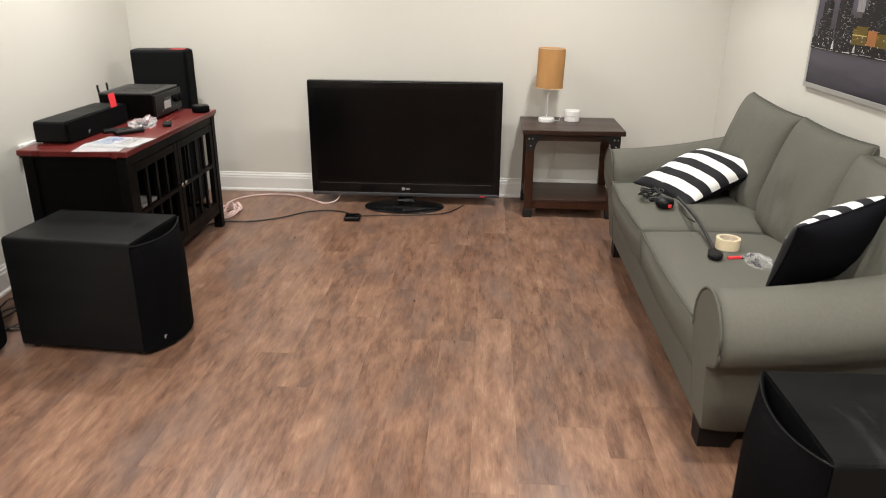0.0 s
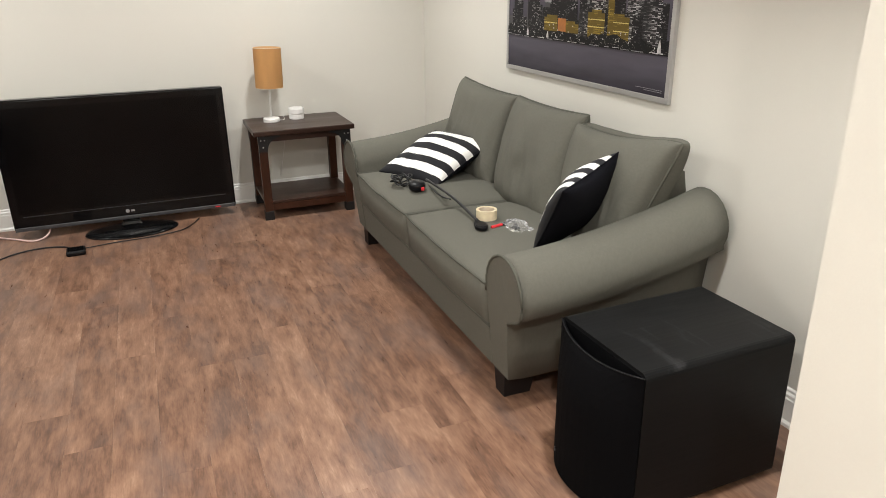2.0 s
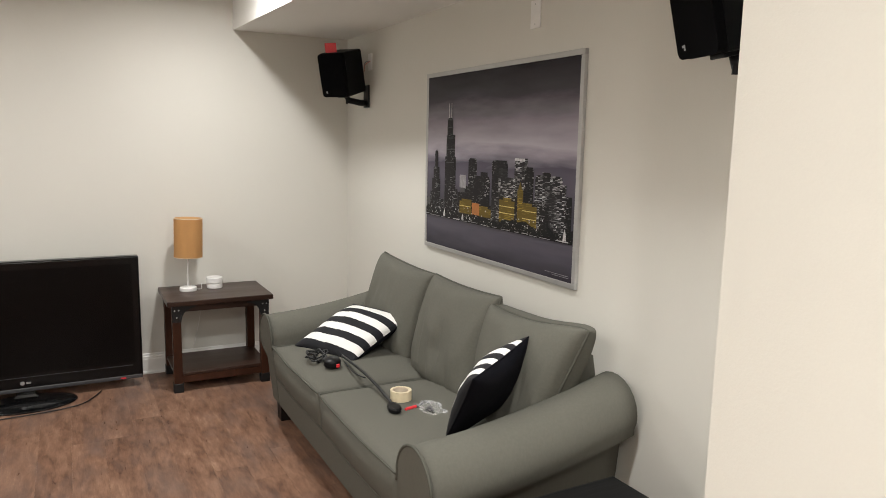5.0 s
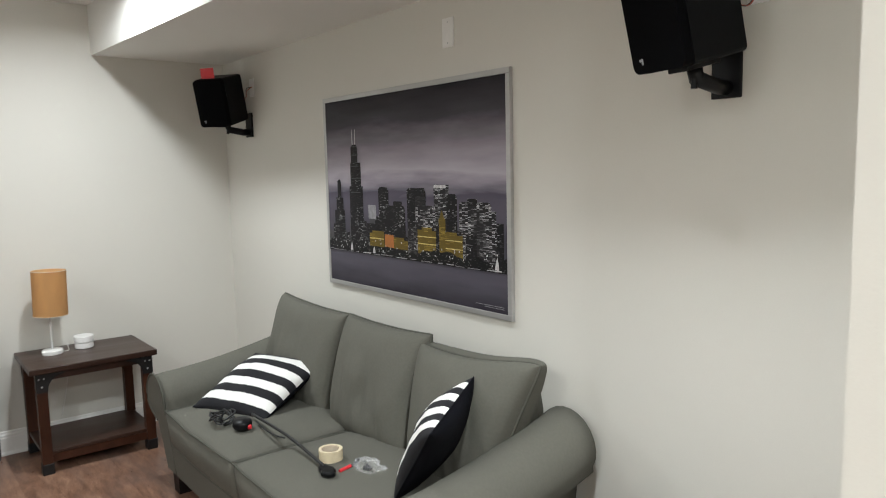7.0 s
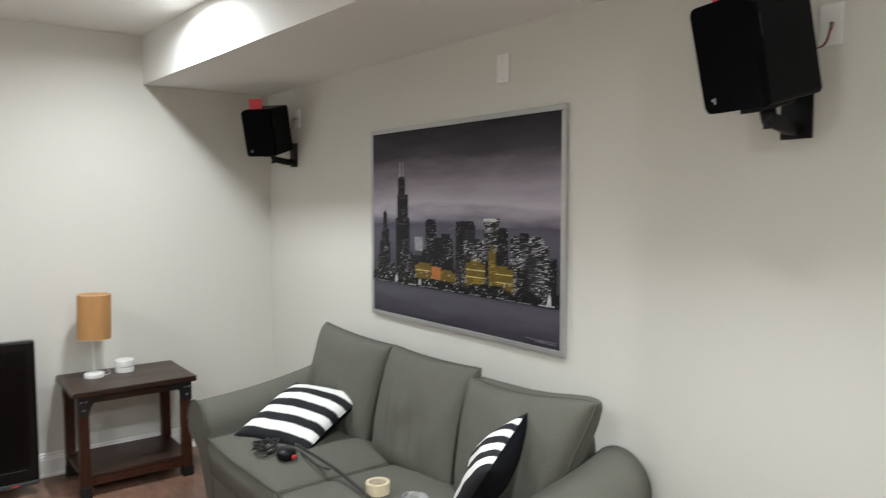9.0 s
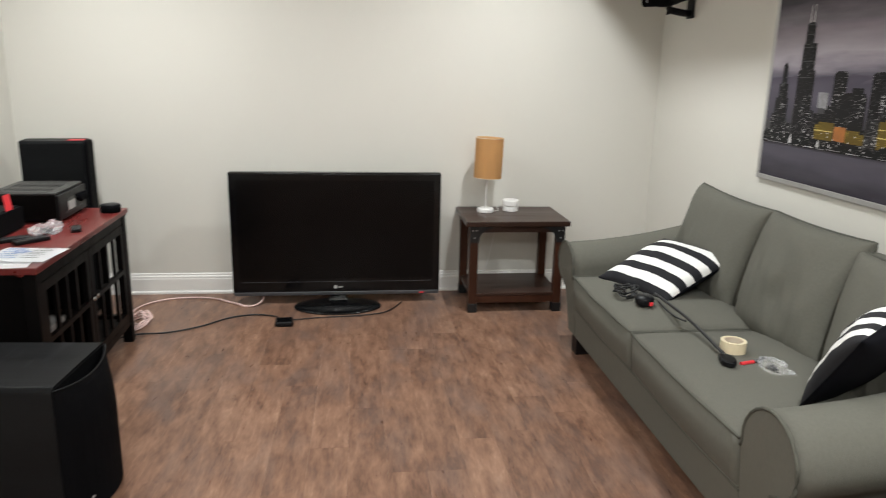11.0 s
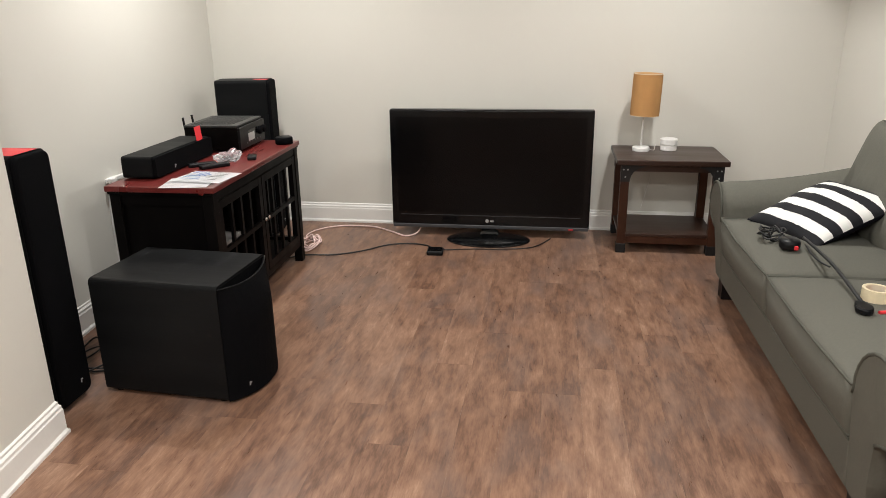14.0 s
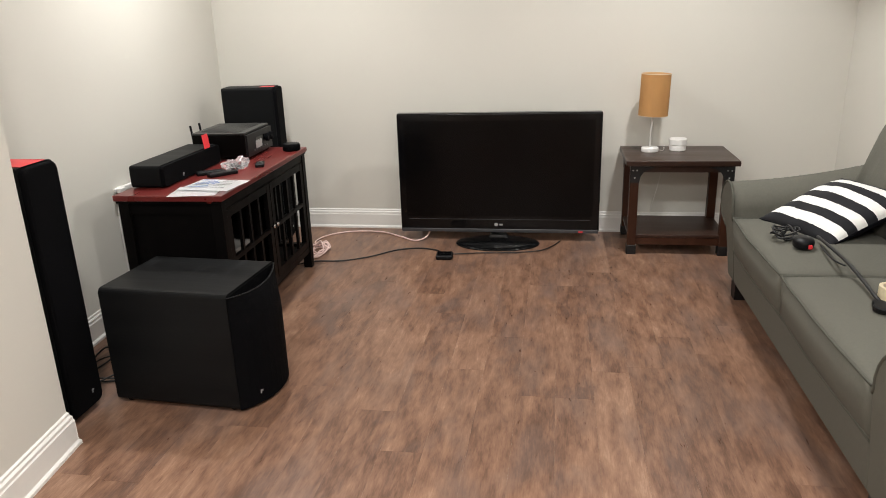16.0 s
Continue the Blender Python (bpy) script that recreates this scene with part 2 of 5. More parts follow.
def scuffed(m, height):
    """Pale rub marks, drawn out along the local y, on the top panel."""
    t = m.node_tree
    b = t.nodes["Principled BSDF"]
    under = b.inputs["Base Color"].links[0].from_socket
    co, mp, n, sep = t.nodes.new("ShaderNodeTexCoord"), t.nodes.new("ShaderNodeMapping"), t.nodes.new("ShaderNodeTexNoise"), t.nodes.new("ShaderNodeSeparateXYZ")
    mp.inputs["Scale"].default_value, mp.inputs["Rotation"].default_value = (1, 0.16, 1), (0, 0, 0.12)
    n.inputs["Scale"].default_value, n.inputs["Detail"].default_value, n.inputs["Roughness"].default_value = 17, 6, 0.65
    t.links.new(co.outputs["Object"], mp.inputs[0])
    t.links.new(mp.outputs[0], n.inputs[0])
    t.links.new(co.outputs["Object"], sep.inputs[0])
    top = t.nodes.new("ShaderNodeMath")
    top.operation = "GREATER_THAN"
    top.inputs[1].default_value = height
    t.links.new(sep.outputs["Z"], top.inputs[0])
    share = t.nodes.new("ShaderNodeMapRange")
    share.inputs[1].default_value, share.inputs[2].default_value = 0.60, 0.74
    t.links.new(n.outputs[0], share.inputs[0])
    both = t.nodes.new("ShaderNodeMath")
    both.operation = "MULTIPLY"
    t.links.new(share.outputs[0], both.inputs[0])
    t.links.new(top.outputs[0], both.inputs[1])
    mx = t.nodes.new("ShaderNodeMix")
    mx.data_type = "RGBA"
    mx.inputs["B"].default_value = (0.024, 0.024, 0.026, 1)
    t.links.new(both.outputs[0], mx.inputs[0])
    t.links.new(under, mx.inputs["A"])
    t.links.new(mx.outputs["Result"], b.inputs["Base Color"])
    return m


M_RUBBED = scuffed(mat("rubbed_black_vinyl", (0.0062, 0.0064, 0.0069), 0.42, var=0.25, scale=10, bump=0.25, bump_scale=60, spec=0.12, stretch=(0.10, 1, 1)), 0.480)
M_GRILLE = mat("speaker_cloth", (0.0025, 0.0025, 0.0032), 0.85, var=0.2, scale=8, bump=0.5, bump_scale=900, spec=0.06)
M_SATIN = mat("satin_black_plastic", (0.0045, 0.0045, 0.0055), 0.42, var=0.15, scale=15, spec=0.22)
M_GLOSS = mat("gloss_black_plastic", (0.003, 0.003, 0.0035), 0.16, var=0.2, scale=10, spec=0.3)
M_SCREEN = mat("screen_panel", (0.0022, 0.002, 0.0022), 0.20, var=0.1, scale=3, spec=0.16)
M_GREYP = mat("grey_bezel", (0.045, 0.045, 0.05), 0.35, var=0.1)
M_GREYL = mat("pale_grey_plastic", (0.30, 0.29, 0.28), 0.45, var=0.08)
M_LID = mat("grey_metal_lid", (0.034, 0.034, 0.033), 0.45, var=0.15, scale=12, spec=0.4)
M_RED = mat("red_tag", (0.72, 0.035, 0.045), 0.45, var=0.08)
M_SILVER = mat("brushed_silver", (0.46, 0.455, 0.45), 0.36, metal=0.55, var=0.08, scale=20, stretch=(1, 0.1, 1))
M_BADGE = mat("badge_silver", (0.45, 0.45, 0.46), 0.3, metal=0.5)
M_WOOD = mat("walnut_wood", (0.036, 0.0172, 0.0118), 0.34, spec=0.38, var=0.35, scale=9, bump=0.2, bump_scale=90, stretch=(0.15, 1, 1))
M_LEG = mat("walnut_leg", (0.046, 0.0165, 0.0085), 0.42, spec=0.25, var=0.32, scale=14, bump=0.2, bump_scale=90, stretch=(1, 1, 0.12))
M_IRON = mat("black_iron", (0.009, 0.009, 0.010), 0.5, metal=0.2, var=0.2)
M_SHADE = mat("orange_linen", (0.60, 0.335, 0.130), 0.85, var=0.10, scale=20, bump=0.4, bump_scale=420, stretch=(1, 1, 0.3))
M_LINER = mat("shade_liner", (0.80, 0.72, 0.58), 0.8, var=0.04)
for cloth in (M_SHADE, M_LINER):           # thin cloth that lets light through
    tree = cloth.node_tree
    body, thin, both = tree.nodes["Principled BSDF"], tree.nodes.new("ShaderNodeBsdfTranslucent"), tree.nodes.new("ShaderNodeMixShader")
    thin.inputs[0].default_value = (0.75, 0.45, 0.20, 1)
    both.inputs[0].default_value = 0.30
    tree.links.new(body.outputs[0], both.inputs[1])
    tree.links.new(thin.outputs[0], both.inputs[2])
    tree.links.new(both.outputs[0], tree.nodes["Material Output"].inputs[0])
M_WHITE = mat("white_plastic", (0.80, 0.79, 0.775), 0.35, var=0.03, scale=12)
M_CABTOP = mat("red_lacquer", (0.122, 0.016, 0.014), 0.30, var=0.22, scale=7, bump=0.1, bump_scale=80, stretch=(1, 0.15, 1))
M_CAB = mat("black_lacquer", (0.0030, 0.0024, 0.0024), 0.42, var=0.25, spec=0.08, scale=9, bump=0.15, bump_scale=70, stretch=(1, 1, 0.15))
M_CHROME = mat("chrome", (0.75, 0.75, 0.76), 0.15, metal=1.0, var=0.05)
M_PAPER = mat("paper", (0.88, 0.885, 0.90), 0.6, var=0.03, scale=6)
M_BLUE = mat("blue_ink", (0.13, 0.24, 0.52), 0.6, var=0.15)
M_TAPE = mat("masking_tape", (0.70, 0.60, 0.41), 0.65, var=0.10, scale=25)
M_CORDW = mat("pale_cord", (0.72, 0.53, 0.50), 0.6, var=0.12, scale=30)
M_CORDB = mat("black_cord", (0.012, 0.012, 0.013), 0.5, var=0.15)
M_COPPER = mat("copper_wire", (0.45, 0.10, 0.06), 0.5, var=0.1)
M_SKY = sky_print()
M_TOWER = tower_print("printed_towers", (0.013, 0.012, 0.0135), (0.40, 0.39, 0.40), 0.26, size=0.008, aspect=1.5)
M_TOWER2 = tower_print("printed_lit_towers", (0.020, 0.019, 0.021), (0.62, 0.61, 0.63), 0.58, size=0.009, aspect=2.0)
M_GOLD = tower_print("printed_gold_fronts", (0.120, 0.084, 0.018), (0.37, 0.265, 0.05), 0.62, size=0.012, aspect=2.5)
M_GOLDLINE = mat("printed_gold_line", (0.62, 0.50, 0.16), 0.42, var=0.3, scale=60)
M_GLOWBOX = mat("printed_pale_block", (0.24, 0.235, 0.25), 0.42, var=0.4, scale=40)
M_HAZE = mat("printed_haze", (0.030, 0.028, 0.033), 0.42, var=0.5, scale=30)
M_ORANGE = mat("printed_orange", (0.34, 0.115, 0.018), 0.42, var=0.3, scale=40)
M_LIGHTS = mat("printed_lights", (0.50, 0.49, 0.50), 0.42, var=0.3, scale=60)
M_SHORE = tower_print("printed_shore", (0.010, 0.010, 0.011), (0.40, 0.38, 0.36), 0.14, size=0.007)
M_LAMPGLOW = bpy.data.materials.new("lamp_glow")
M_LAMPGLOW.use_nodes = True
M_LAMPGLOW.node_tree.nodes["Principled BSDF"].inputs["Emission Color"].default_value = (1, 0.9, 0.76, 1)
M_LAMPGLOW.node_tree.nodes["Principled BSDF"].inputs["Emission Strength"].default_value = 12
M_BAG = bpy.data.materials.new("clear_bag")
M_BAG.use_nodes = True
_b = M_BAG.node_tree.nodes["Principled BSDF"]
_b.inputs["Base Color"].default_value = (0.92, 0.92, 0.94, 1)
_b.inputs["Roughness"].default_value = 0.18
_b.inputs["Transmission Weight"].default_value = 0.9
_b.inputs["IOR"].default_value = 1.12


# ---- mesh helpers ----
def mesh_of(name, bm, material, smooth=False):
    me = bpy.data.meshes.new(name)
    bmesh.ops.recalc_face_normals(bm, faces=bm.faces)
    bm.to_mesh(me)
    bm.free()
    if material:
        me.materials.append(material)
    if smooth:
        me.polygons.foreach_set("use_smooth", [True] * len(me.polygons))
    return me


def part(name, bm, material, parent=None, label="", smooth=False):
    ob = new(name, mesh_of(name, bm, material, smooth))
    if parent:
        ob.parent = parent
    return tagged(ob, label) if label else ob


def thing(name, label, category, at=(0, 0, 0), turn=0.0, group="", tilt=(0, 0)):
    ob = new(name)
    ob.empty_display_size = 0.1
    ob.matrix_basis = pose(*at, tilt[0], tilt[1], turn)
    return tagged(ob, label, category, group)


def add_box(bm, x0, x1, y0, y1, z0, z1, bevel=0.0, seg=2, m=None):
    made = bmesh.ops.create_cube(bm, size=1.0)["verts"]
    bmesh.ops.scale(bm, vec=(x1 - x0, y1 - y0, z1 - z0), verts=made)
    bmesh.ops.translate(bm, vec=((x0 + x1) / 2, (y0 + y1) / 2, (z0 + z1) / 2), verts=made)
    if m is not None:
        bmesh.ops.transform(bm, matrix=m, verts=made)
    if bevel:
        edges = list({e for v in made for e in v.link_edges})
        bmesh.ops.bevel(bm, geom=edges, offset=bevel, segments=seg, affect="EDGES", profile=0.5)
    return bm


def box(x0, x1, y0, y1, z0, z1, bevel=0.0, seg=2, m=None):
    return add_box(bmesh.new(), x0, x1, y0, y1, z0, z1, bevel, seg, m)


def add_cyl(bm, r0, r1, z0, z1, n=32, x=0.0, y=0.0, caps=True, m=None):
    made = bmesh.ops.create_cone(bm, cap_ends=caps, segments=n, radius1=r0, radius2=r1, depth=z1 - z0)["verts"]
    bmesh.ops.translate(bm, vec=(x, y, (z0 + z1) / 2), verts=made)
    if m is not None:
        bmesh.ops.transform(bm, matrix=m, verts=made)
    return bm


def cyl(r0, r1, z0, z1, n=32, x=0.0, y=0.0, caps=True, m=None):
    return add_cyl(bmesh.new(), r0, r1, z0, z1, n, x, y, caps, m)


def spin(profile, n=40, x=0.0, y=0.0):
    """A turned body from (radius, height) pairs."""
    bm = bmesh.new()
    rings = []
    for r, z in profile:
        rings.append([bm.verts.new((x + r * math.cos(2 * math.pi * k / n), y + r * math.sin(2 * math.pi * k / n), z)) for k in range(n)])
    for a, b in zip(rings, rings[1:]):
        for k in range(n):
            bm.faces.new((a[k], a[(k + 1) % n], b[(k + 1) % n], b[k]))
    for ring in (rings[0], rings[-1]):
        if (ring[0].co.xy - Vector((x, y))).length > 1e-4:
            bm.faces.new(ring)
    return bm


def smooth_line(points, steps=6, closed=False):
    """Points along a Catmull-Rom line."""
    p = [Vector(q) for q in points]
    n = len(p)
    out = []
    for i in range(n if closed else n - 1):
        a, b, c, d = (p[(i - 1) % n], p[i], p[(i + 1) % n], p[(i + 2) % n]) if closed else (p[max(i - 1, 0)], p[i], p[i + 1], p[min(i + 2, n - 1)])
        for k in range(steps):
            s = k / steps
            out.append(0.5 * ((2 * b) + (c - a) * s + (2 * a - 5 * b + 4 * c - d) * s * s + (3 * b - a - 3 * c + d) * s ** 3))
    return out if closed else out + [p[-1]]


def add_tube(bm, line, r, n=8, closed=False):
    line = [Vector(q) for q in line]
    rings = []
    for i, q in enumerate(line):
        a = line[i - 1] if i or closed else q
        b = line[(i + 1) % len(line)] if i + 1 < len(line) or closed else q
        way = (b - a).normalized() if (b - a).length > 1e-9 else Vector((0, 0, 1))
        side = way.cross(Vector((0, 0, 1)))
        side = side.normalized() if side.length > 1e-3 else way.cross(Vector((0, 1, 0))).normalized()
        up = side.cross(way)
        rings.append([bm.verts.new(q + r * (math.cos(2 * math.pi * k / n) * side + math.sin(2 * math.pi * k / n) * up)) for k in range(n)])
    pairs = list(zip(rings, rings[1:])) + ([(rings[-1], rings[0])] if closed else [])
    for a, b in pairs:
        for k in range(n):
            bm.faces.new((a[k], a[(k + 1) % n], b[(k + 1) % n], b[k]))
    if not closed:
        bm.faces.new(rings[0])
        bm.faces.new(rings[-1])
    return bm


def tube(line, r, n=8, closed=False):
    return add_tube(bmesh.new(), line, r, n, closed)


def loft(rings, cap=True):
    bm = bmesh.new()
    made = [[bm.verts.new(p) for p in ring] for ring in rings]
    n = len(made[0])
    for a, b in zip(made, made[1:]):
        for k in range(n):
            bm.faces.new((a[k], a[(k + 1) % n], b[(k + 1) % n], b[k]))
    if cap:
        bm.faces.new(made[0])
        bm.faces.new(made[-1])
    return bm


def prism(outline, z0, z1):
    return loft([[(x, y, z0) for x, y in outline], [(x, y, z1) for x, y in outline]])


def pillow_side(w, h, t, side, n=22, wob=0.008, seed=0.0, power=0.42, pull=0.06, crease=0.0):
    """One half of a stuffed cushion with a sewn edge: x and y across, z out; side 1 or -1."""
    bm = bmesh.new()
    grid = []
    for i in range(n + 1):
        row = []
        for j in range(n + 1):
            u, v = math.sin(math.pi / 2 * (2 * i / n - 1)), math.sin(math.pi / 2 * (2 * j / n - 1))
            x = w / 2 * u * (1 - pull * (1 - v * v) * abs(u))
            y = h / 2 * v * (1 - pull * (1 - u * u) * abs(v))
            k = max(0.0, (1 - u * u) * (1 - v * v))
            z = side * t / 2 * k ** power
            z += side * wob * k ** 0.3 * (noise.noise((x * 6 + seed, y * 6, seed)) * 1.3 + noise.noise((x * 19 + seed, y * 8, seed)) * 0.45)
            z += side * crease * k ** 0.35 * (0.5 - 0.5 * v) ** 1.3 * (noise.noise((x * 17 + 3 * y + seed, y * 4, seed)) + 0.5 * noise.noise((x * 41 + seed, y * 9, seed)))
            row.append(bm.verts.new((x, y, z)))
        grid.append(row)
    for i in range(n):
        for j in range(n):
            bm.faces.new((grid[i][j], grid[i + 1][j], grid[i + 1][j + 1], grid[i][j + 1]))
    return bm


def pillow_edge(w, h, pull=0.06, n=10):
    pts = []
    for k in range(4):
        for i in range(n):
            s = math.sin(math.pi / 2 * (2 * i / n - 1))
            u, v = ((s, -1), (1, s), (-s, 1), (-1, -s))[k]
            pts.append((w / 2 * u * (1 - pull * (1 - v * v) * abs(u)), h / 2 * v * (1 - pull * (1 - u * u) * abs(v)), 0))
    return pts


def frame_from(origin, ex, ey):
    """A pose with the local x along ex, the local y near ey."""
    ex = Vector(ex).normalized()
    ez = ex.cross(Vector(ey)).normalized()
    ey = ez.cross(ex)
    m = Matrix((ex, ey, ez)).transposed().to_4x4()
    m.translation = origin
    return m


# ---- structure ----
NORTH, EAST, SOUTH = 4.93, 1.675, -4.4
WEST_LINE = ((-2.185, 2.0), (-2.425, 4.93))       # the west wall's face
STUB_W, STUB_E = (-1.80, 2.11), (0.637, 0.558)  # free corners of the walls by the opening


def structure(name, bm, material, label=""):
    return tagged(part(name, bm, material), label, kind="structure")


structure("floor", box(-3.0, 2.2, SOUTH - 0.3, NORTH + 0.3, -0.12, -0.006), M_GAP, "brown vinyl plank floor")
structure("ceiling", box(-3.0, 2.2, SOUTH - 0.3, NORTH + 0.3, CEIL, CEIL + 0.12), M_CEIL, "plain white painted ceiling")
structure("wall_north", box(-3.0, 2.2, NORTH, NORTH + 0.12, -0.01, CEIL), M_WALL, "pale warm grey painted wall")
structure("wall_east", box(EAST, EAST + 0.12, SOUTH, NORTH, -0.01, CEIL), M_WALL, "pale warm grey painted wall")
# unseen closing wall, set far back to weaken reflections and bounce light
structure("unseen_wall_south", box(-3.0, 2.2, SOUTH - 0.12, SOUTH, -0.01, CEIL), M_WALL, "pale warm grey painted wall")
structure("wall_west", prism([WEST_LINE[0], WEST_LINE[1], (-2.62, NORTH), (-2.62, 2.0)], -0.01, CEIL), M_WALL, "pale warm grey painted wall")
structure("wall_by_opening", prism([STUB_W, (-1.72, 1.45), (-1.70, SOUTH), (-2.9, SOUTH), (-2.9, STUB_W[1])], -0.01, CEIL), M_WALL, "pale warm grey painted wall end")
structure("wall_by_opening", prism([STUB_E, (EAST, STUB_E[1]), (EAST, SOUTH), (STUB_E[0], SOUTH)], -0.01, CEIL), M_WALL, "pale warm grey painted wall corner")
structure("bulkhead", prism([(0.865, NORTH), (1.06, STUB_E[1]), (EAST, STUB_E[1]), (EAST, NORTH)], 2.31, CEIL), M_CEIL, "white boxed-in ceiling bulkhead along the wall")

BASE_PROFILE = [(0.0, 0.0), (0.022, 0.0), (0.022, 0.012), (0.015, 0.022), (0.015, 0.100), (0.012, 0.106), (0.012, 0.117), (0.006, 0.125), (0.006, 0.134), (0.0, 0.140)]


def baseboard(a, b, start=0.0, end=0.0):
    """A moulded skirting along the face from a to b; the room lies to the left of that way. start, end: lengths added for mitres."""
    a, b = Vector((*a, 0)), Vector((*b, 0))
    way = (b - a).normalized()
    side = Vector((-way.y, way.x, 0))
    rings = []
    for p, s in ((a, -start), (b, end)):
        rings.append([p + way * (s * d / 0.022 if s else 0) + side * d + Vector((0, 0, z)) for d, z in BASE_PROFILE])
    return structure("baseboard", loft(rings), M_TRIM, "white moulded skirting board")


baseboard((EAST, NORTH), (WEST_LINE[1][0], NORTH))
baseboard((WEST_LINE[1][0], NORTH), (WEST_LINE[0][0] - 0.012, STUB_W[1]))
baseboard((EAST, STUB_E[1]), (EAST, NORTH))
baseboard((WEST_LINE[0][0] - 0.012, STUB_W[1]), STUB_W, end=0.022)
baseboard(STUB_W, (-1.72, 1.45), start=0.022)
baseboard((-1.72, 1.45), (-1.70, SOUTH))
baseboard((STUB_E[0], SOUTH), STUB_E, end=0.022)
baseboard(STUB_E, (EAST, STUB_E[1]), start=0.022)

# ---- recessed lamps ----
# fittings at every lamp, also at the two added fill lamps
for cx, cy, k in CANS:
    can = thing("downlight", "recessed round ceiling downlight out of view, with white trim, switched on", "downlight", (cx, cy, CEIL), group="ceiling downlights")
    part("trim_ring", spin([(0.070, -0.001), (0.070, -0.004), (0.095, -0.006), (0.098, -0.001)]), M_WHITE, can, smooth=True)
    part("lens", cyl(0.07, 0.07, -0.003, -0.001), M_LAMPGLOW, can, "glowing lens")


# ---- sofa ----
def build_sofa():
    sofa = thing("sofa", "grey-green fabric sofa with rolled arms, piped edges and dark feet", "sofa", (1.2, 2.875, 0))
    FRONT = -0.405

    def raked(bm):
        """The front faces fall back a little towards the floor."""
        for v in bm.verts:
            if v.co.x < -0.2 and v.co.z < 0.46:
                v.co.x += 0.036 * (0.46 - v.co.z) / 0.36
        return bm

    def arm(s):
        rings = []
        stations = 14
        for i in range(stations + 1):
            f = i / stations
            x = FRONT + f * (0.435 - FRONT)
            rise = f ** 1.7
            c, cz, r = 0.983 - 0.010 * f, 0.464 + 0.140 * rise, 0.134 + 0.001 * f
            prof = [(0.84, 0.100), (0.84, cz - 0.04)]
            for k in range(15):
                a = radians(-8 + 214 * k / 14)
                prof.append((c - r * math.cos(a), cz + r * math.sin(a) * (0.8 if a > math.pi else 1.0)))
            prof += [(1.084 + 0.012 * f, cz - r * 0.50), (1.060 + 0.02 * f, cz - r * 0.60), (1.034 + 0.03 * f, cz - r * 0.67), (1.000 + 0.025 * f, cz - r * 0.82), (0.978 + 0.02 * f, 0.24), (0.966, 0.100)]
            inset = 0.012 if i == 0 else 0.0
            mid = (0.95, 0.40)
            out = 0.024 if s < 0 else 0.0
            rings.append([(x if i else x - 0.004, s * (out + d + (mid[0] - d) * inset * 2), z + (mid[1] - z) * inset * 2) for d, z in prof])
        ob = part("arm", raked(loft(rings)), M_SOFA, sofa, smooth=True)
        ob.data.polygons.foreach_set("use_smooth", [len(p.vertices) < 5 for p in ob.data.polygons])
        edge = [(FRONT - 0.003, s * d, z) for d, z in [(q[1] / s, q[2]) for q in rings[1]][1:-2]]
        part("piping", raked(tube(edge, 0.006, 6)), M_PIPE, ob, smooth=True)

    for s in (-1, 1):
        arm(s)
    # front rail, slightly full
    rail = box(FRONT - 0.004, 0.40, -0.862, 0.838, 0.100, 0.275, 0.010, 3)
    part("front_rail", raked(rail), M_SOFA, sofa)
    part("piping", raked(tube([(FRONT - 0.003, -0.860, 0.268), (FRONT - 0.003, 0.836, 0.268)], 0.004, 6)), M_PIPE, sofa)
    back = loft([[(x, y, z) for x, z in ((0.24, 0.14), (0.30, 0.70), (0.33, 0.775), (0.38, 0.80), (0.425, 0.775), (0.44, 0.70), (0.43, 0.14))] for y in (-0.88, -0.6, 0, 0.6, 0.88)])
    part("back_frame", back, M_SOFA, sofa, smooth=False)

    def seat(y0, y1, seed):
        w, d, h = y1 - y0, 0.62, 0.175
        bm = bmesh.new()
        n = 20
        rings = []
        x0 = FRONT - 0.002
        tops = {}
        for i in range(n + 1):
            for j in range(n + 1):
                u, v = 2 * i / n - 1, 2 * j / n - 1
                crown = (1 - abs(u) ** 4) * (1 - abs(v) ** 4)
                x = x0 + d * (i / n) - 0.012 * (1 - v * v) * (i == 0)
                y = y0 + 0.006 + (w - 0.012) * (j / n)
                zt = 0.444 + 0.044 * crown + 0.006 * noise.noise((x * 5 + seed, y * 5, 1.0))
                tops[i, j] = (bm.verts.new((x, y, zt)), bm.verts.new((x, y, 0.277)))
        for i in range(n):
            for j in range(n):
                for k in (0, 1):
                    bm.faces.new((tops[i, j][k], tops[i + 1, j][k], tops[i + 1, j + 1][k], tops[i, j + 1][k]))
        rim = [(i, 0) for i in range(n)] + [(n, j) for j in range(n)] + [(i, n) for i in range(n, 0, -1)] + [(0, j) for j in range(n, 0, -1)]
        mids, lows = [], []
        for i, j in rim:
            a, b = tops[i, j][0].co, tops[i, j][1].co
            m = (a + b) / 2
            m.x += -0.016 * (i == 0) * (1 - (2 * j / n - 1) ** 6)
            m.y += (-0.004 if j == 0 else 0.004 if j == n else 0)
            mids.append(bm.verts.new(m))
            lows.append(bm.verts.new((b.x - 0.004 * (i == 0), b.y, b.z + 0.008)))
        for k in range(len(rim)):
            a, b = rim[k], rim[(k + 1) % len(rim)]
            bm.faces.new((tops[a][0], tops[b][0], mids[(k + 1) % len(rim)], mids[k]))
            bm.faces.new((mids[k], mids[(k + 1) % len(rim)], lows[(k + 1) % len(rim)], lows[k]))
            bm.faces.new((lows[k], lows[(k + 1) % len(rim)], tops[b][1], tops[a][1]))
        upper = [tops[q][0].co.copy() for q in rim]
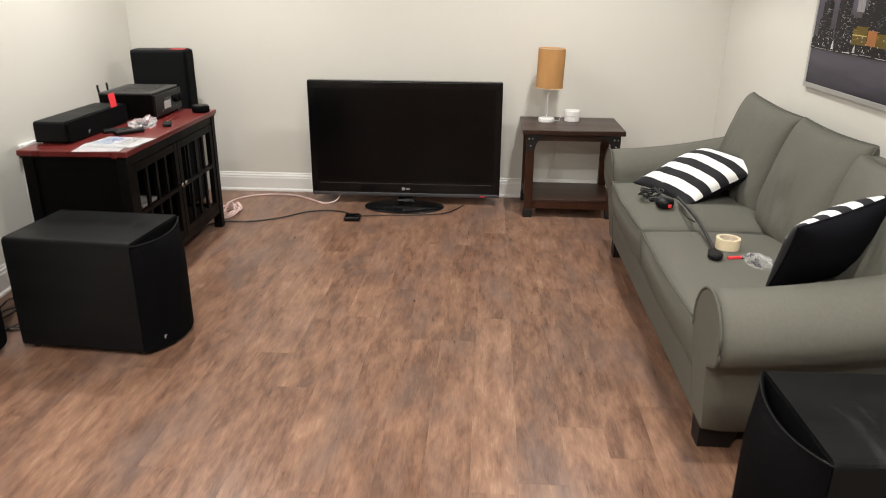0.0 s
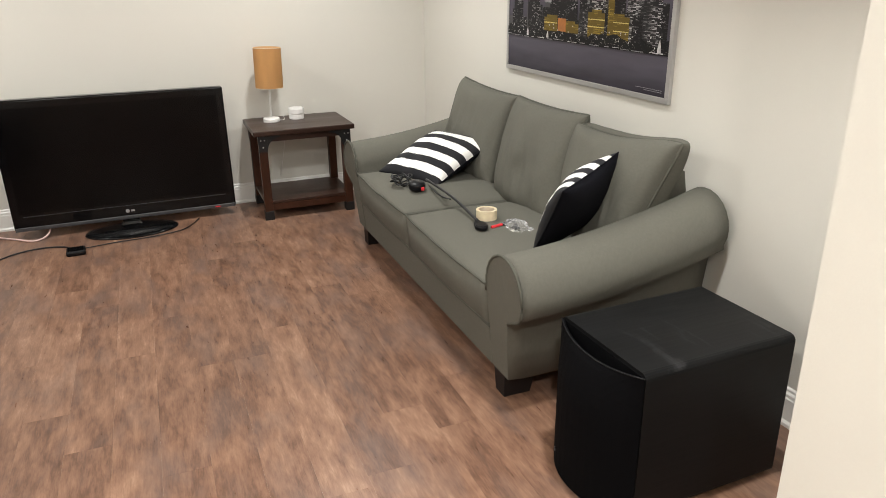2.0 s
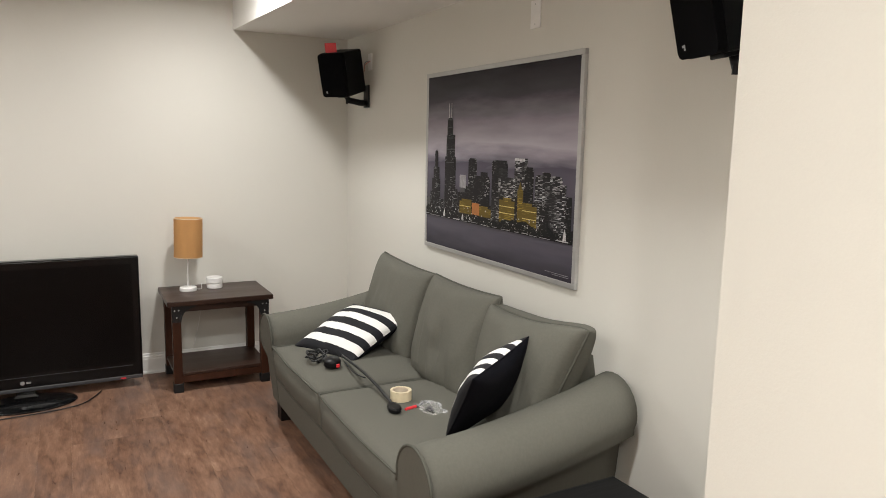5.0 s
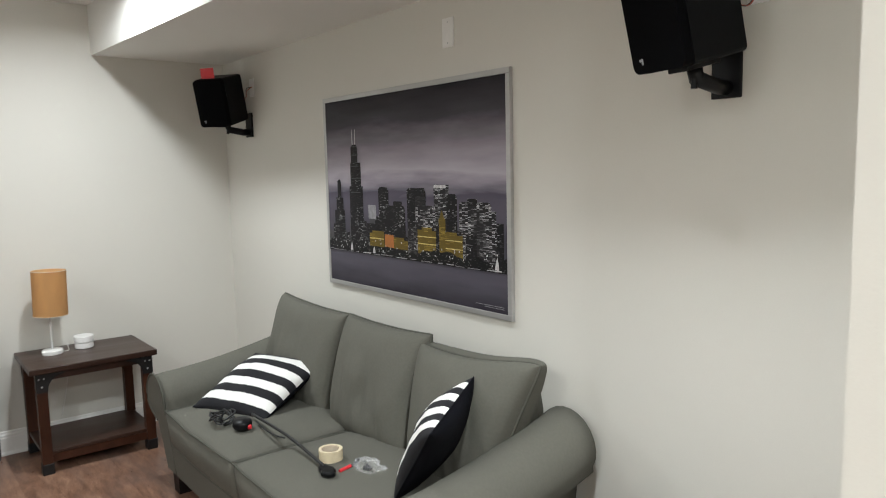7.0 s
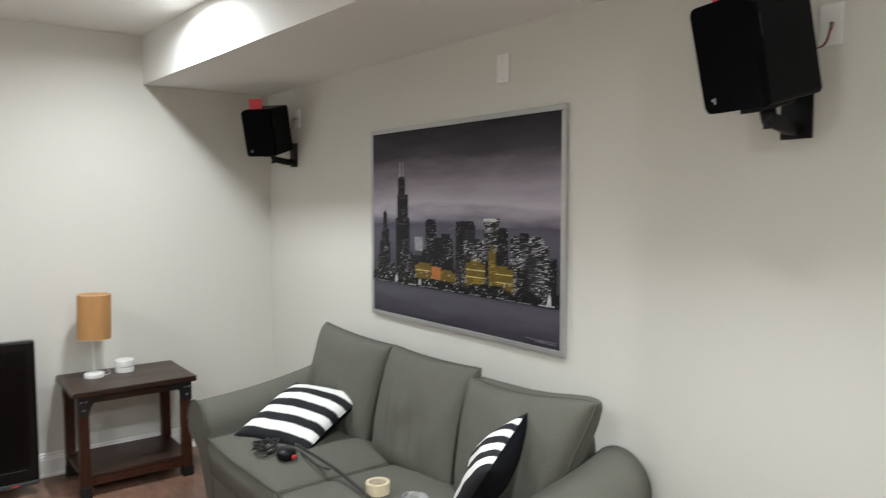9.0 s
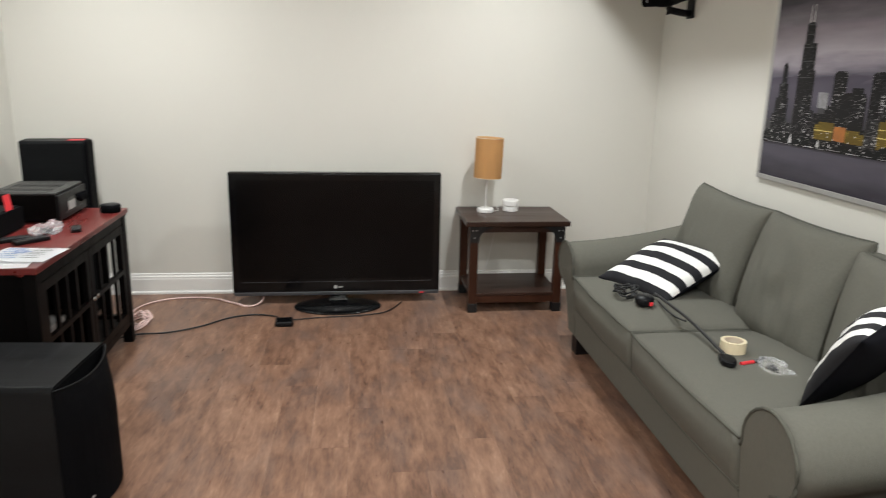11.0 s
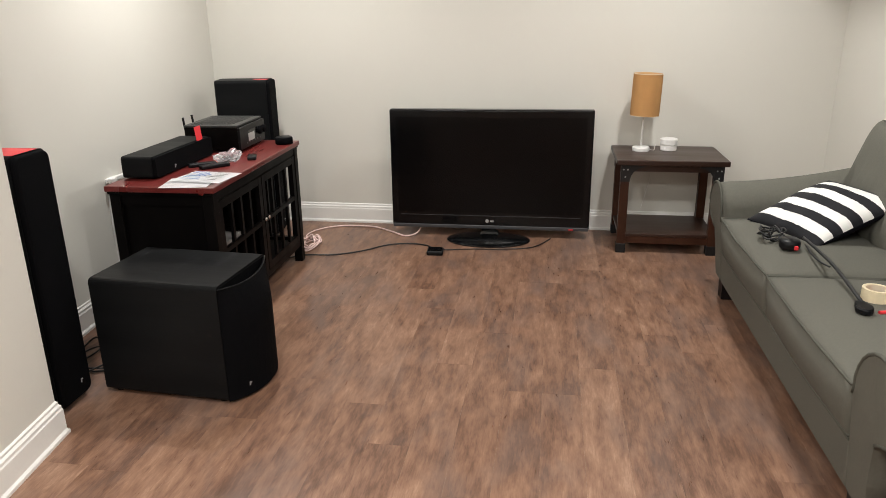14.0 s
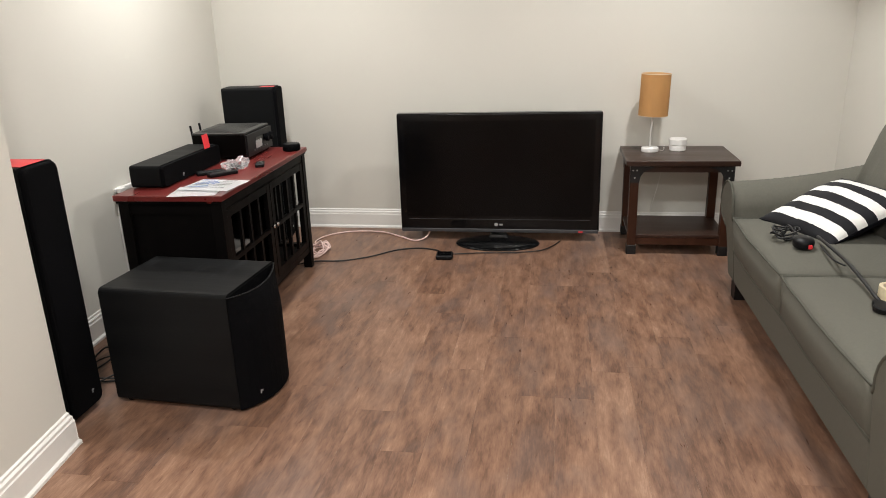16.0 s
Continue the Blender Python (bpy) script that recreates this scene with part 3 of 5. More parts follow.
        lower = [tops[q][1].co.copy() for q in rim]
        ob = part("seat_cushion", raked(bm), M_SOFA, sofa, smooth=True)
        part("piping", raked(tube(upper, 0.0055, 6, True)), M_PIPE, ob, smooth=True)
        part("piping", raked(tube(lower, 0.0055, 6, True)), M_PIPE, ob, smooth=True)

    seat(-0.856, 0.015, 0.0)
    seat(0.019, 0.845, 4.0)

    def back_cushion(y, w, h, m, seed, t=0.22, taper=0.0):
        def shaped(bm, rear=False):
            for v in bm.verts:
                if rear:               # the back half swells up over the seam
                    v.co.y += (0.016 + 0.036 * (taper > 0)) * min(1.0, abs(v.co.z) / (0.4 * t)) * max(0.0, 2 * v.co.y / h) ** 2
                k = (abs(2 * v.co.x / w) * abs(2 * v.co.y / h)) ** 4 * (taper > 0) * (v.co.x > 0)
                v.co.x, v.co.y = v.co.x * (1 - 0.05 * k), v.co.y * (1 - 0.09 * k)
                v.co.x *= 1 - 0.05 * (0.5 - v.co.y / h)
                v.co.y -= 0.024 * (taper > 0) * max(0.0, 1 - (2 * v.co.x / w) ** 2) * max(0.0, 2 * v.co.y / h) ** 2
                if v.co.x > 0:
                    v.co.x *= 1 - taper * (0.5 - v.co.y / h)
            return bm

        ob = part("back_cushion", shaped(pillow_side(w, h, t, 1, seed=seed, n=44, wob=0.010, power=0.30 - 0.06 * (taper > 0), pull=0.045, crease=0.027)), M_SOFA, sofa, smooth=True)
        ob.matrix_basis = m
        rear = part("cushion_back", shaped(pillow_side(w, h, t * (1.25 if taper else 1.05), -1, n=30, seed=seed + 3, power=0.26 if taper else 0.34, pull=0.045), True), M_SOFA, ob, smooth=True)
        part("piping", shaped(tube(pillow_edge(w, h, 0.045), 0.0068, 6, True)), M_PIPE, ob, smooth=True)

    lean = 15
    for y, w, h, roll, seed, dx, dz in ((0.607, 0.69, 0.52, -1.5, 1.0, 0.0, -0.010), (-0.072, 0.63, 0.52, 0.5, 5.0, -0.005, -0.012), (-0.725, 0.67, 0.52, 5.6, 9.0, -0.02, -0.010)):
        # the local x lies along -y of the room, the local y up, the local z to the front
        m = Matrix.Translation((0.243 + dx, y, 0.675 + dz)) @ Matrix.Rotation(radians(lean), 4, "Y") @ Matrix(((0, 0, -1, 0), (-1, 0, 0, 0), (0, 1, 0, 0), (0, 0, 0, 1))) @ Matrix.Rotation(radians(roll), 4, "Z")
        back_cushion(y, w, h, m, seed, taper=0.62 if y < -0.5 else 0.0)
    for x in (FRONT + 0.045, 0.26):
        for y in (-0.935, 0.85):
            part("foot", loft([[(x + a, y + b, z) for a, b in ((0, 0), (k * 1.7, 0), (k * 1.7, k * 1.1), (0, k * 1.1))] for z, k in ((0, 0.064), (0.101, 0.080))]), M_FOOT, sofa, "dark wooden block foot")
    return sofa


build_sofa()


def throw_pillow(m, size, depth, label, seed, thick=0.17, bands=9, skew=0.0):
    p = thing("throw_pillow", label, "pillow", group="striped throw pillows")
    p.matrix_basis = m

    def slumped(bm):
        for v in bm.verts:
            v.co.x += skew * v.co.y
        return bm

    part("striped_cover", slumped(pillow_side(size, depth, thick, 1, seed=seed, wob=0.010, power=0.45, crease=0.004)), stripe_material("striped_cotton", depth / 2, bands, True), p, "black and white striped cotton", smooth=True)
    part("back_cover", slumped(pillow_side(size, depth, thick, -1, seed=seed + 2, wob=0.008, power=0.45)), M_CLOTH, p, "plain black cotton", smooth=True)
    part("seam", slumped(tube(pillow_edge(size, depth), 0.003, 6, True)), M_CLOTH, p, smooth=True)


throw_pillow(frame_from((1.160, 3.425, 0.566), (0.175, -0.435, 0.0), (0.31, 0.15, 0.150)), 0.46, 0.43, "black and white striped throw pillow lying tilted on the sofa seat", 2.0, 0.15, skew=0.09)
throw_pillow(Matrix.Translation((1.214, 2.104, 0.672)) @ Matrix.Rotation(radians(8), 4, Vector((-0.58, -0.76, 0.29))) @ Matrix.Rotation(radians(-14), 4, "Z") @ frame_from((0, 0, 0), (0.041, -0.283, 0.287), (0.310, 0.297, 0.015)), 0.432, 0.430, "black and white striped throw pillow propped against the sofa arm", 6.0, 0.150, skew=-0.41)


# ---- end table ----
def build_end_table():
    t = thing("end_table", "dark walnut end table with lower shelf and black iron corner brackets", "end table", (0.654, 4.670, 0))
    X, Y, H = 0.326, 0.251, 0.59
    part("tabletop", box(-X, X, -Y, Y, H - 0.032, H, 0.004), M_WOOD, t)
    for y in (-Y + 0.045, Y - 0.045):
        part("apron", box(-X + 0.08, X - 0.08, y - 0.01, y + 0.01, H - 0.075, H - 0.033), M_WOOD, t)
    for x in (-X + 0.055, X - 0.055):
        part("apron", box(x - 0.01, x + 0.01, -Y + 0.07, Y - 0.07, H - 0.075, H - 0.033), M_WOOD, t)
    part("shelf", box(-X + 0.035, X - 0.035, -Y + 0.03, Y - 0.03, 0.106, 0.126, 0.003), M_WOOD, t)
    for y in (-Y + 0.04, Y - 0.04):
        part("shelf_rail", box(-X + 0.08, X - 0.08, y - 0.01, y + 0.01, 0.062, 0.105), M_LEG, t)
    for sx in (-1, 1):
        for sy in (-1, 1):
            x, y = sx * (X - 0.055), sy * (Y - 0.045)
            leg = part("leg", box(x - 0.026, x + 0.026, y - 0.026, y + 0.026, 0.05, H - 0.033, 0.003), M_LEG, t)
            part("foot_cap", box(x - 0.029, x + 0.029, y - 0.029, y + 0.029, 0.0, 0.06, 0.004), M_IRON, leg, "black iron foot cap")
            # bracket: plate on the leg with a curved arm under the top
            bm = bmesh.new()
            yy = y + sy * 0.0265
            add_box(bm, x - 0.028, x + 0.028, min(yy, yy + sy * 0.004), max(yy, yy + sy * 0.004), H - 0.135, H - 0.033)
            arm = [(x - sx * 0.028, H - 0.034), (x - sx * 0.11, H - 0.034), (x - sx * 0.11, H - 0.046)]
            arm += [(x - sx * (0.11 - 0.082 * math.cos(radians(a))), H - 0.128 + 0.082 * math.sin(radians(a))) for a in (78, 60, 42, 24, 4)]
            front = [bm.verts.new((px, yy + sy * 0.004, pz)) for px, pz in arm]
            rear = [bm.verts.new((px, yy, pz)) for px, pz in arm]
            n = len(arm)
            bm.faces.new(front)
            bm.faces.new(rear)
            for k in range(n):
                bm.faces.new((front[k], front[(k + 1) % n], rear[(k + 1) % n], rear[k]))
            br = part("bracket", bm, M_IRON, leg, "black iron corner bracket")
            for bx, bz in ((-0.012, -0.06), (0.012, -0.06), (0.0, -0.105)):
                part("bolt", cyl(0.005, 0.004, 0, 0.004, 10, m=pose(x + bx, yy + sy * 0.004, H + bz, 90 * -sy)), M_SILVER, br)


build_end_table()


def build_lamp():
    lamp = thing("table_lamp", "small white table lamp with tilted orange drum shade, unlit", "lamp", (0.497, 4.735, 0.59))
    part("base", spin([(0.0, 0), (0.052, 0), (0.054, 0.004), (0.054, 0.022), (0.050, 0.027), (0.012, 0.029), (0.0, 0.029)]), M_WHITE, lamp, smooth=False)
    part("stem", tube([(0, 0, 0.028), (0.002, 0, 0.14), (0.006, 0, 0.28)], 0.006, 12), M_WHITE, lamp, smooth=True)
    m = pose(0.010, 0, 0.352, 0, 1.5, 0)
    shade = part("shade", spin([(0.0872, -0.128), (0.0888, -0.128), (0.089, -0.127), (0.089, -0.126), (0.089, 0.126), (0.089, 0.127), (0.0888, 0.128), (0.0872, 0.128)], 48), M_SHADE, lamp, "orange linen drum shade", smooth=True)
    shade.matrix_basis = m
    shade.data.polygons.foreach_set("use_smooth", [len(p.vertices) == 4 for p in shade.data.polygons])
    bm = spin([(0.0865, -0.127), (0.0865, 0.127)], 48)
    for f in [f for f in bm.faces if len(f.verts) > 4]:
        bm.faces.remove(f)
    part("liner", bm, M_LINER, shade, "cream shade lining", smooth=True)
    for z in (-0.127, 0.127):
        ring = [(0.088 * math.cos(a * math.pi / 24), 0.088 * math.sin(a * math.pi / 24), z) for a in range(48)]
        part("rim", tube(ring, 0.0022, 6, True), M_LINER, shade)
    sp = bmesh.new()
    for k in range(3):
        a = k * 2 * math.pi / 3
        add_tube(sp, [(0, 0, -0.085), (0.087 * math.cos(a), 0.087 * math.sin(a), -0.085)], 0.0018, 6)
    part("spider", sp, M_WHITE, shade)
    part("cord", tube(smooth_line([(0.05, 0.0, 0.01), (0.075, 0.005, 0.004), (0.09, 0.03, 0.004), (0.10, 0.10, 0.004), (0.11, 0.165, 0.004), (0.115, 0.182, -0.01), (0.10, 0.186, -0.2), (0.05, 0.168, -0.42)]), 0.0018, 6), M_WHITE, lamp, smooth=True)


build_lamp()

hub = thing("wifi_unit", "small round white plastic wireless unit in two tiers", "router", (0.672, 4.775, 0.59))
part("lower_tier", spin([(0.0, 0), (0.048, 0), (0.051, 0.003), (0.051, 0.031), (0.049, 0.034), (0.0, 0.034)]), M_WHITE, hub)
part("upper_tier", spin([(0.048, 0.0345), (0.053, 0.037), (0.054, 0.041), (0.054, 0.070), (0.051, 0.074), (0.0, 0.075)]), M_WHITE, hub)


# ---- television ----
def build_tv():
    tv = thing("television", "large flat-screen television, switched off, standing on the floor", "television", (-0.460, 4.685, 0), 0.6)
    W, Z0, Z1 = 0.658, 0.060, 0.848
    part("cabinet", box(-W, W, -0.012, 0.055, Z0, Z1, 0.010, 3), M_GLOSS, tv)
    part("rear_cover", box(-W + 0.12, W - 0.12, 0.055, 0.10, Z0 + 0.06, Z1 - 0.12, 0.02, 2), M_SATIN, tv)
    part("screen", box(-W + 0.045, W - 0.045, -0.0142, -0.011, Z0 + 0.105, Z1 - 0.05), M_SCREEN, tv, "dark glass screen")
    part("speaker_bar", box(-W + 0.004, W - 0.004, -0.016, 0.0, Z0 - 0.004, Z0 + 0.020, 0.004), M_GREYP, tv, "grey lower trim")
    part("trim_line", box(-W + 0.06, W - 0.06, -0.0146, -0.0125, Z0 + 0.084, Z0 + 0.087), M_GREYP, tv)
    bm = bmesh.new()
    add_cyl(bm, 0.012, 0.012, 0, 0.002, 24, m=pose(-0.013, -0.0125, Z0 + 0.050, 90))
    add_box(bm, 0.006, 0.030, -0.0145, -0.012, Z0 + 0.044, Z0 + 0.055)
    part("badge", bm, M_BADGE, tv, "small silver maker's badge")
    # the set's red LED, its glow given only by red colour
    part("red_led", box(0.525, 0.555, -0.0175, -0.0158, Z0 + 0.002, Z0 + 0.010), M_RED, tv, "small red LED drawn as a plain red block")
    neck = loft([[(x * k, 0.03 + y * k2, z) for x, y in ((-1, -1), (1, -1), (1, 1), (-1, 1))] for z, k, k2 in ((0.012, 0.07, 0.03), (0.03, 0.05, 0.022), (0.12, 0.05, 0.022))])
    part("neck", neck, M_GLOSS, tv)
    base = spin([(0.0, 0.0), (0.98, 0.0), (1.0, 0.3), (0.98, 0.7), (0.80, 1.0), (0.0, 1.25)], 64)
    bmesh.ops.scale(base, vec=(0.277, 0.168, 0.014), verts=base.verts)
    bmesh.ops.translate(base, vec=(0.0, -0.085, 0), verts=base.verts)
    part("stand_base", base, M_GLOSS, tv, "glossy black oval foot", smooth=True)


build_tv()


# ---- speakers ----
def badge_bm(m):
    bm = bmesh.new()
    add_box(bm, -0.003, 0.003, -0.0006, 0.0006, -0.008, 0.008, m=m)
    add_box(bm, 0.004, 0.010, -0.0006, 0.0006, 0.0, 0.006, m=m)
    return bm


def build_subwoofer(at, turn, label):
    """Front, with its bowed cloth panel, towards the local +x."""
    s = thing("subwoofer", label, "subwoofer", at, turn, group="subwoofers")
    D, W, H = 0.27, 0.203, 0.493
    shell = box(-D, D, -W, W, 0.012, H, 0.0)
    edges = [e for e in shell.edges if abs(e.verts[0].co.x - e.verts[1].co.x) > 0.1]
    bmesh.ops.bevel(shell, geom=edges, offset=0.02, segments=4, affect="EDGES", profile=0.5)
    part("cabinet", shell, M_RUBBED, s, "black ash-grain cabinet with rub marks on top")
    # bowed panel that stands clear of the cabinet's top edge
    n = 12

    def bow(z):
        """The grille's outline at one height: full below, drawn in towards the top."""
        deep = 0.082 - 0.050 * max(0.0, (z - 0.30) / (H - 0.30)) ** 2
        return [(D + 0.004 + deep * (1 - abs(-1 + 2 * k / n) ** 2.2), W * 0.995 * (-1 + 2 * k / n)) for k in range(n + 1)]

    levels = (0.014, 0.10, 0.30, 0.345, H - 0.11)
    front = loft([[(x, y, z) for x, y in bow(z)] + [(D + 0.0015, W * 0.99, z), (D + 0.0015, -W * 0.99, z)] for z in levels])
    part("grille", front, M_GRILLE, s, "bowed black cloth grille")
    rows = [[(x, y, z) for x, y in bow(z)] for z in (H - 0.1098, H - 0.075, H - 0.045)]
    crest = []
    for x, y in bow(H - 0.02):
        f = 1 - (y / W) ** 2
        crest.append((x, y, H - 0.010 - 0.016 * f))
    rows.append(crest)
    rows.append([(x - 0.006, y * 0.975, z) for x, y, z in crest])
    rows.append([(x - 0.006, y * 0.975, H - 0.1098) for x, y, z in crest])
    rim = bmesh.new()
    made = [[rim.verts.new(p) for p in line] for line in rows]
    for a, b in zip(made, made[1:]):
        for k in range(n):
            rim.faces.new((a[k], a[k + 1], b[k + 1], b[k]))
    part("grille_lip", rim, M_GRILLE, s, smooth=False)
    # black sheet over the cabinet front, in place of shade in the gap
    part("gap_shade", box(D + 0.0004, D + 0.0014, -W * 0.97, W * 0.97, H - 0.1095, H - 0.012), M_GRILLE, s, "black sheet standing in for shade behind the grille lip")
    part("grille_edge", tube(crest, 0.0022, 6), M_SATIN, s, smooth=True)
    part("badge", badge_bm(pose(D + 0.056, -W * 0.62, 0.06, 0, 0, 62)), M_BADGE, s)
    for x in (-D + 0.04, D - 0.04):
        for y in (-W + 0.04, W - 0.04):
            part("foot", cyl(0.018, 0.02, 0, 0.0125, 16, x, y), M_SATIN, s)


build_subwoofer((-1.534, 2.606, 0), -3.5, "black ash subwoofer with bowed cloth front standing by the cabinet")
build_subwoofer((1.14, 1.405, 0), 181.5, "black ash subwoofer with bowed cloth front standing beside the sofa")


def build_tower(at, turn, label, H=1.0, slip=1.0):
    """Front towards the local +x."""
    s = thing("tower_speaker", label, "speaker", at, turn, group="tower speakers")
    D, W = 0.35, 0.096
    shell = box(-D, -0.022, -W, W, 0.02, H, 0.0)
    edges = [e for e in shell.edges if abs(e.verts[0].co.x - e.verts[1].co.x) > 0.1]
    bmesh.ops.bevel(shell, geom=edges, offset=0.018, segments=4, affect="EDGES", profile=0.5)
    part("cabinet", shell, M_VINYL, s, "black ash-grain cabinet")
    face = box(-0.0215, 0.0, -W + 0.004, W - 0.004, 0.024, H - 0.004, 0.0)
    edges = [e for e in face.edges if abs(e.verts[0].co.x - e.verts[1].co.x) > 0.01]
    bmesh.ops.bevel(face, geom=edges, offset=0.030, segments=5, affect="EDGES", profile=0.5)
    rim = [e for e in face.edges if e.verts[0].co.x > -0.001 and e.verts[1].co.x > -0.001]
    bmesh.ops.bevel(face, geom=rim, offset=0.008, segments=3, affect="EDGES", profile=0.5)
    part("grille", face, M_GRILLE, s, "black cloth grille")
    part("plinth", box(-D + 0.01, -0.03, -W - 0.012, W + 0.012, 0.0, 0.0195, 0.005), M_SATIN, s)
    part("badge", badge_bm(pose(0.001, 0.03, 0.085, 0, 0, 90)), M_BADGE, s)
    corners = [(x * slip - 0.02, y * slip - 0.03 * (slip < 1)) for x, y in ((-0.18, -0.07), (0.0, -0.075), (-0.002, 0.06), (-0.17, 0.07))]
    tag = loft([[(x, y, H + k) for x, y in corners] for k in (0.0012, 0.0022)])
    part("tag", tag, M_RED, s, "red paper tag laid on top")


build_tower((-1.872, 2.326, 0), 2.0, "tall slim black floor-standing speaker with a red tag on top")
build_tower((-1.878, 4.62, 0), 9.0, "tall slim black floor-standing speaker behind the cabinet", 1.042, 0.5)


# ---- media cabinet and what stands on it ----
CAB_TOP = 0.735


def build_cabinet():
    c = thing("media_cabinet", "black lacquered media cabinet with dark red top and slatted doors", "cabinet", (-1.780, 3.51, 0), 1.4)
    X, Y, H = 0.242, 0.583, CAB_TOP
    part("top", box(-X - 0.012, X + 0.012, -Y - 0.015, Y + 0.015, H - 0.026, H, 0.004), M_CABTOP, c, "dark red lacquered top")
    part("top_edge", box(-X - 0.004, X + 0.004, -Y - 0.006, Y + 0.006, H - 0.038, H - 0.0265), M_CAB, c)
    p = 0.05
    for sx in (-1, 1):
        for sy in (-1, 1):
            x, y = sx * (X - p / 2), sy * (Y - p / 2)
            part("post", box(x - p / 2, x + p / 2, y - p / 2, y + p / 2, 0, H - 0.039, 0.003), M_CAB, c)
    part("side_panel", box(-X + p, X - p, -Y + 0.018, -Y + 0.032, 0.11, H - 0.039), M_CAB, c)
    for z0, z1 in ((0.10, 0.15), (H - 0.09, H - 0.039)):
        part("side_rail", box(-X + p, X - p, -Y + 0.008, -Y + 0.040, z0, z1), M_CAB, c)
        part("side_rail", box(-X + p, X - p, Y - 0.040, Y - 0.008, z0, z1), M_CAB, c)
    part("bottom_shelf", box(-X + 0.008, X - 0.03, -Y + 0.05, Y - 0.05, 0.115, 0.135), M_CAB, c)
    part("middle_shelf", box(-X + 0.02, X - 0.06, -Y + 0.05, 0.0, 0.36, 0.378), M_CAB, c)
    part("divider", box(-X + 0.008, X - 0.035, -0.010, 0.010, 0.1355, H - 0.039), M_CAB, c)
    part("back_panel", box(-X + 0.004, -X + 0.012, -Y + 0.05, -0.011, 0.14, H - 0.04), M_CAB, c)
    part("front_rail", box(X - 0.042, X - 0.006, -Y + p, Y - p, 0.10, 0.134), M_CAB, c)
    part("front_rail", box(X - 0.042, X - 0.006, -Y + p, Y - p, H - 0.075, H - 0.039), M_CAB, c)
    # slatted north end
    for k in range(4):
        x = -X + p + (k + 1) * (2 * X - 2 * p) / 5
        part("slat", box(x - 0.011, x + 0.011, Y - 0.032, Y - 0.016, 0.15, H - 0.09), M_CAB, c)
    # two doors in the front
    for s, y0, y1 in ((0, -Y + p + 0.004, -0.003), (1, 0.003, Y - p - 0.004)):
        door = part("door", box(X - 0.026, X - 0.004, y0, y0 + 0.042, 0.138, H - 0.079, 0.002), M_CAB, c)
        part("stile", box(X - 0.026, X - 0.004, y1 - 0.042, y1, 0.138, H - 0.079, 0.002), M_CAB, door)
        for z in (0.138, 0.40, H - 0.119):
            part("rail", box(X - 0.025, X - 0.005, y0 + 0.042, y1 - 0.042, z, z + 0.04 if z != 0.40 else z + 0.022), M_CAB, door)
        n = 3
        for k in range(n):
            y = y0 + 0.042 + (k + 1) * (y1 - y0 - 0.084) / (n + 1)
            part("slat", box(X - 0.022, X - 0.008, y - 0.011, y + 0.011, 0.178, H - 0.119), M_CAB, door)
        yk = y1 - 0.021 if s == 0 else y0 + 0.021
        part("knob", spin([(0.0, 0.022), (0.008, 0.021), (0.012, 0.015), (0.008, 0.009), (0.004, 0.006), (0.004, 0.0)], 16), M_CHROME, door, "small chrome knob", smooth=True).matrix_basis = pose(X - 0.004, yk, 0.43, 0, 90, 0)
    bm = bmesh.new()
    for k, (x, dz) in enumerate(((0.180, -0.012), (0.188, -0.030), (0.204, -0.033), (0.218, -0.014))):
        bm.verts.new((x, -Y - 0.0165, H + dz))
        bm.verts.new((x, -Y - 0.0150, H + dz))
    low, high = [v for v in bm.verts][0::2], [v for v in bm.verts][1::2]
    rim_low, rim_high = [bm.verts.new((0.218, -Y - 0.0165, H - 0.002)), bm.verts.new((0.180, -Y - 0.0165, H - 0.002))], [bm.verts.new((0.218, -Y - 0.0150, H - 0.002)), bm.verts.new((0.180, -Y - 0.0150, H - 0.002))]
    low, high = low + rim_low, high + rim_high
    bm.faces.new(low)
    bm.faces.new(high)
    for k in range(len(low)):
        n = (k + 1) % len(low)
        bm.faces.new((low[k], low[n], high[n], high[k]))
    part("worn_edge", bm, M_CABTOP, c, "dark red patch on the black edge")
    part("shelf_unit", box(X - 0.17, X - 0.07, -0.34, -0.16, 0.3785, 0.405, 0.004), M_GREYL, c, "pale grey unit on the middle shelf")
    part("shelf_box", box(-X + 0.05, X - 0.10, -Y + 0.12, -0.10, 0.136, 0.215, 0.004), M_SATIN, c, "dark set-top unit on the bottom shelf")
    return c


build_cabinet()


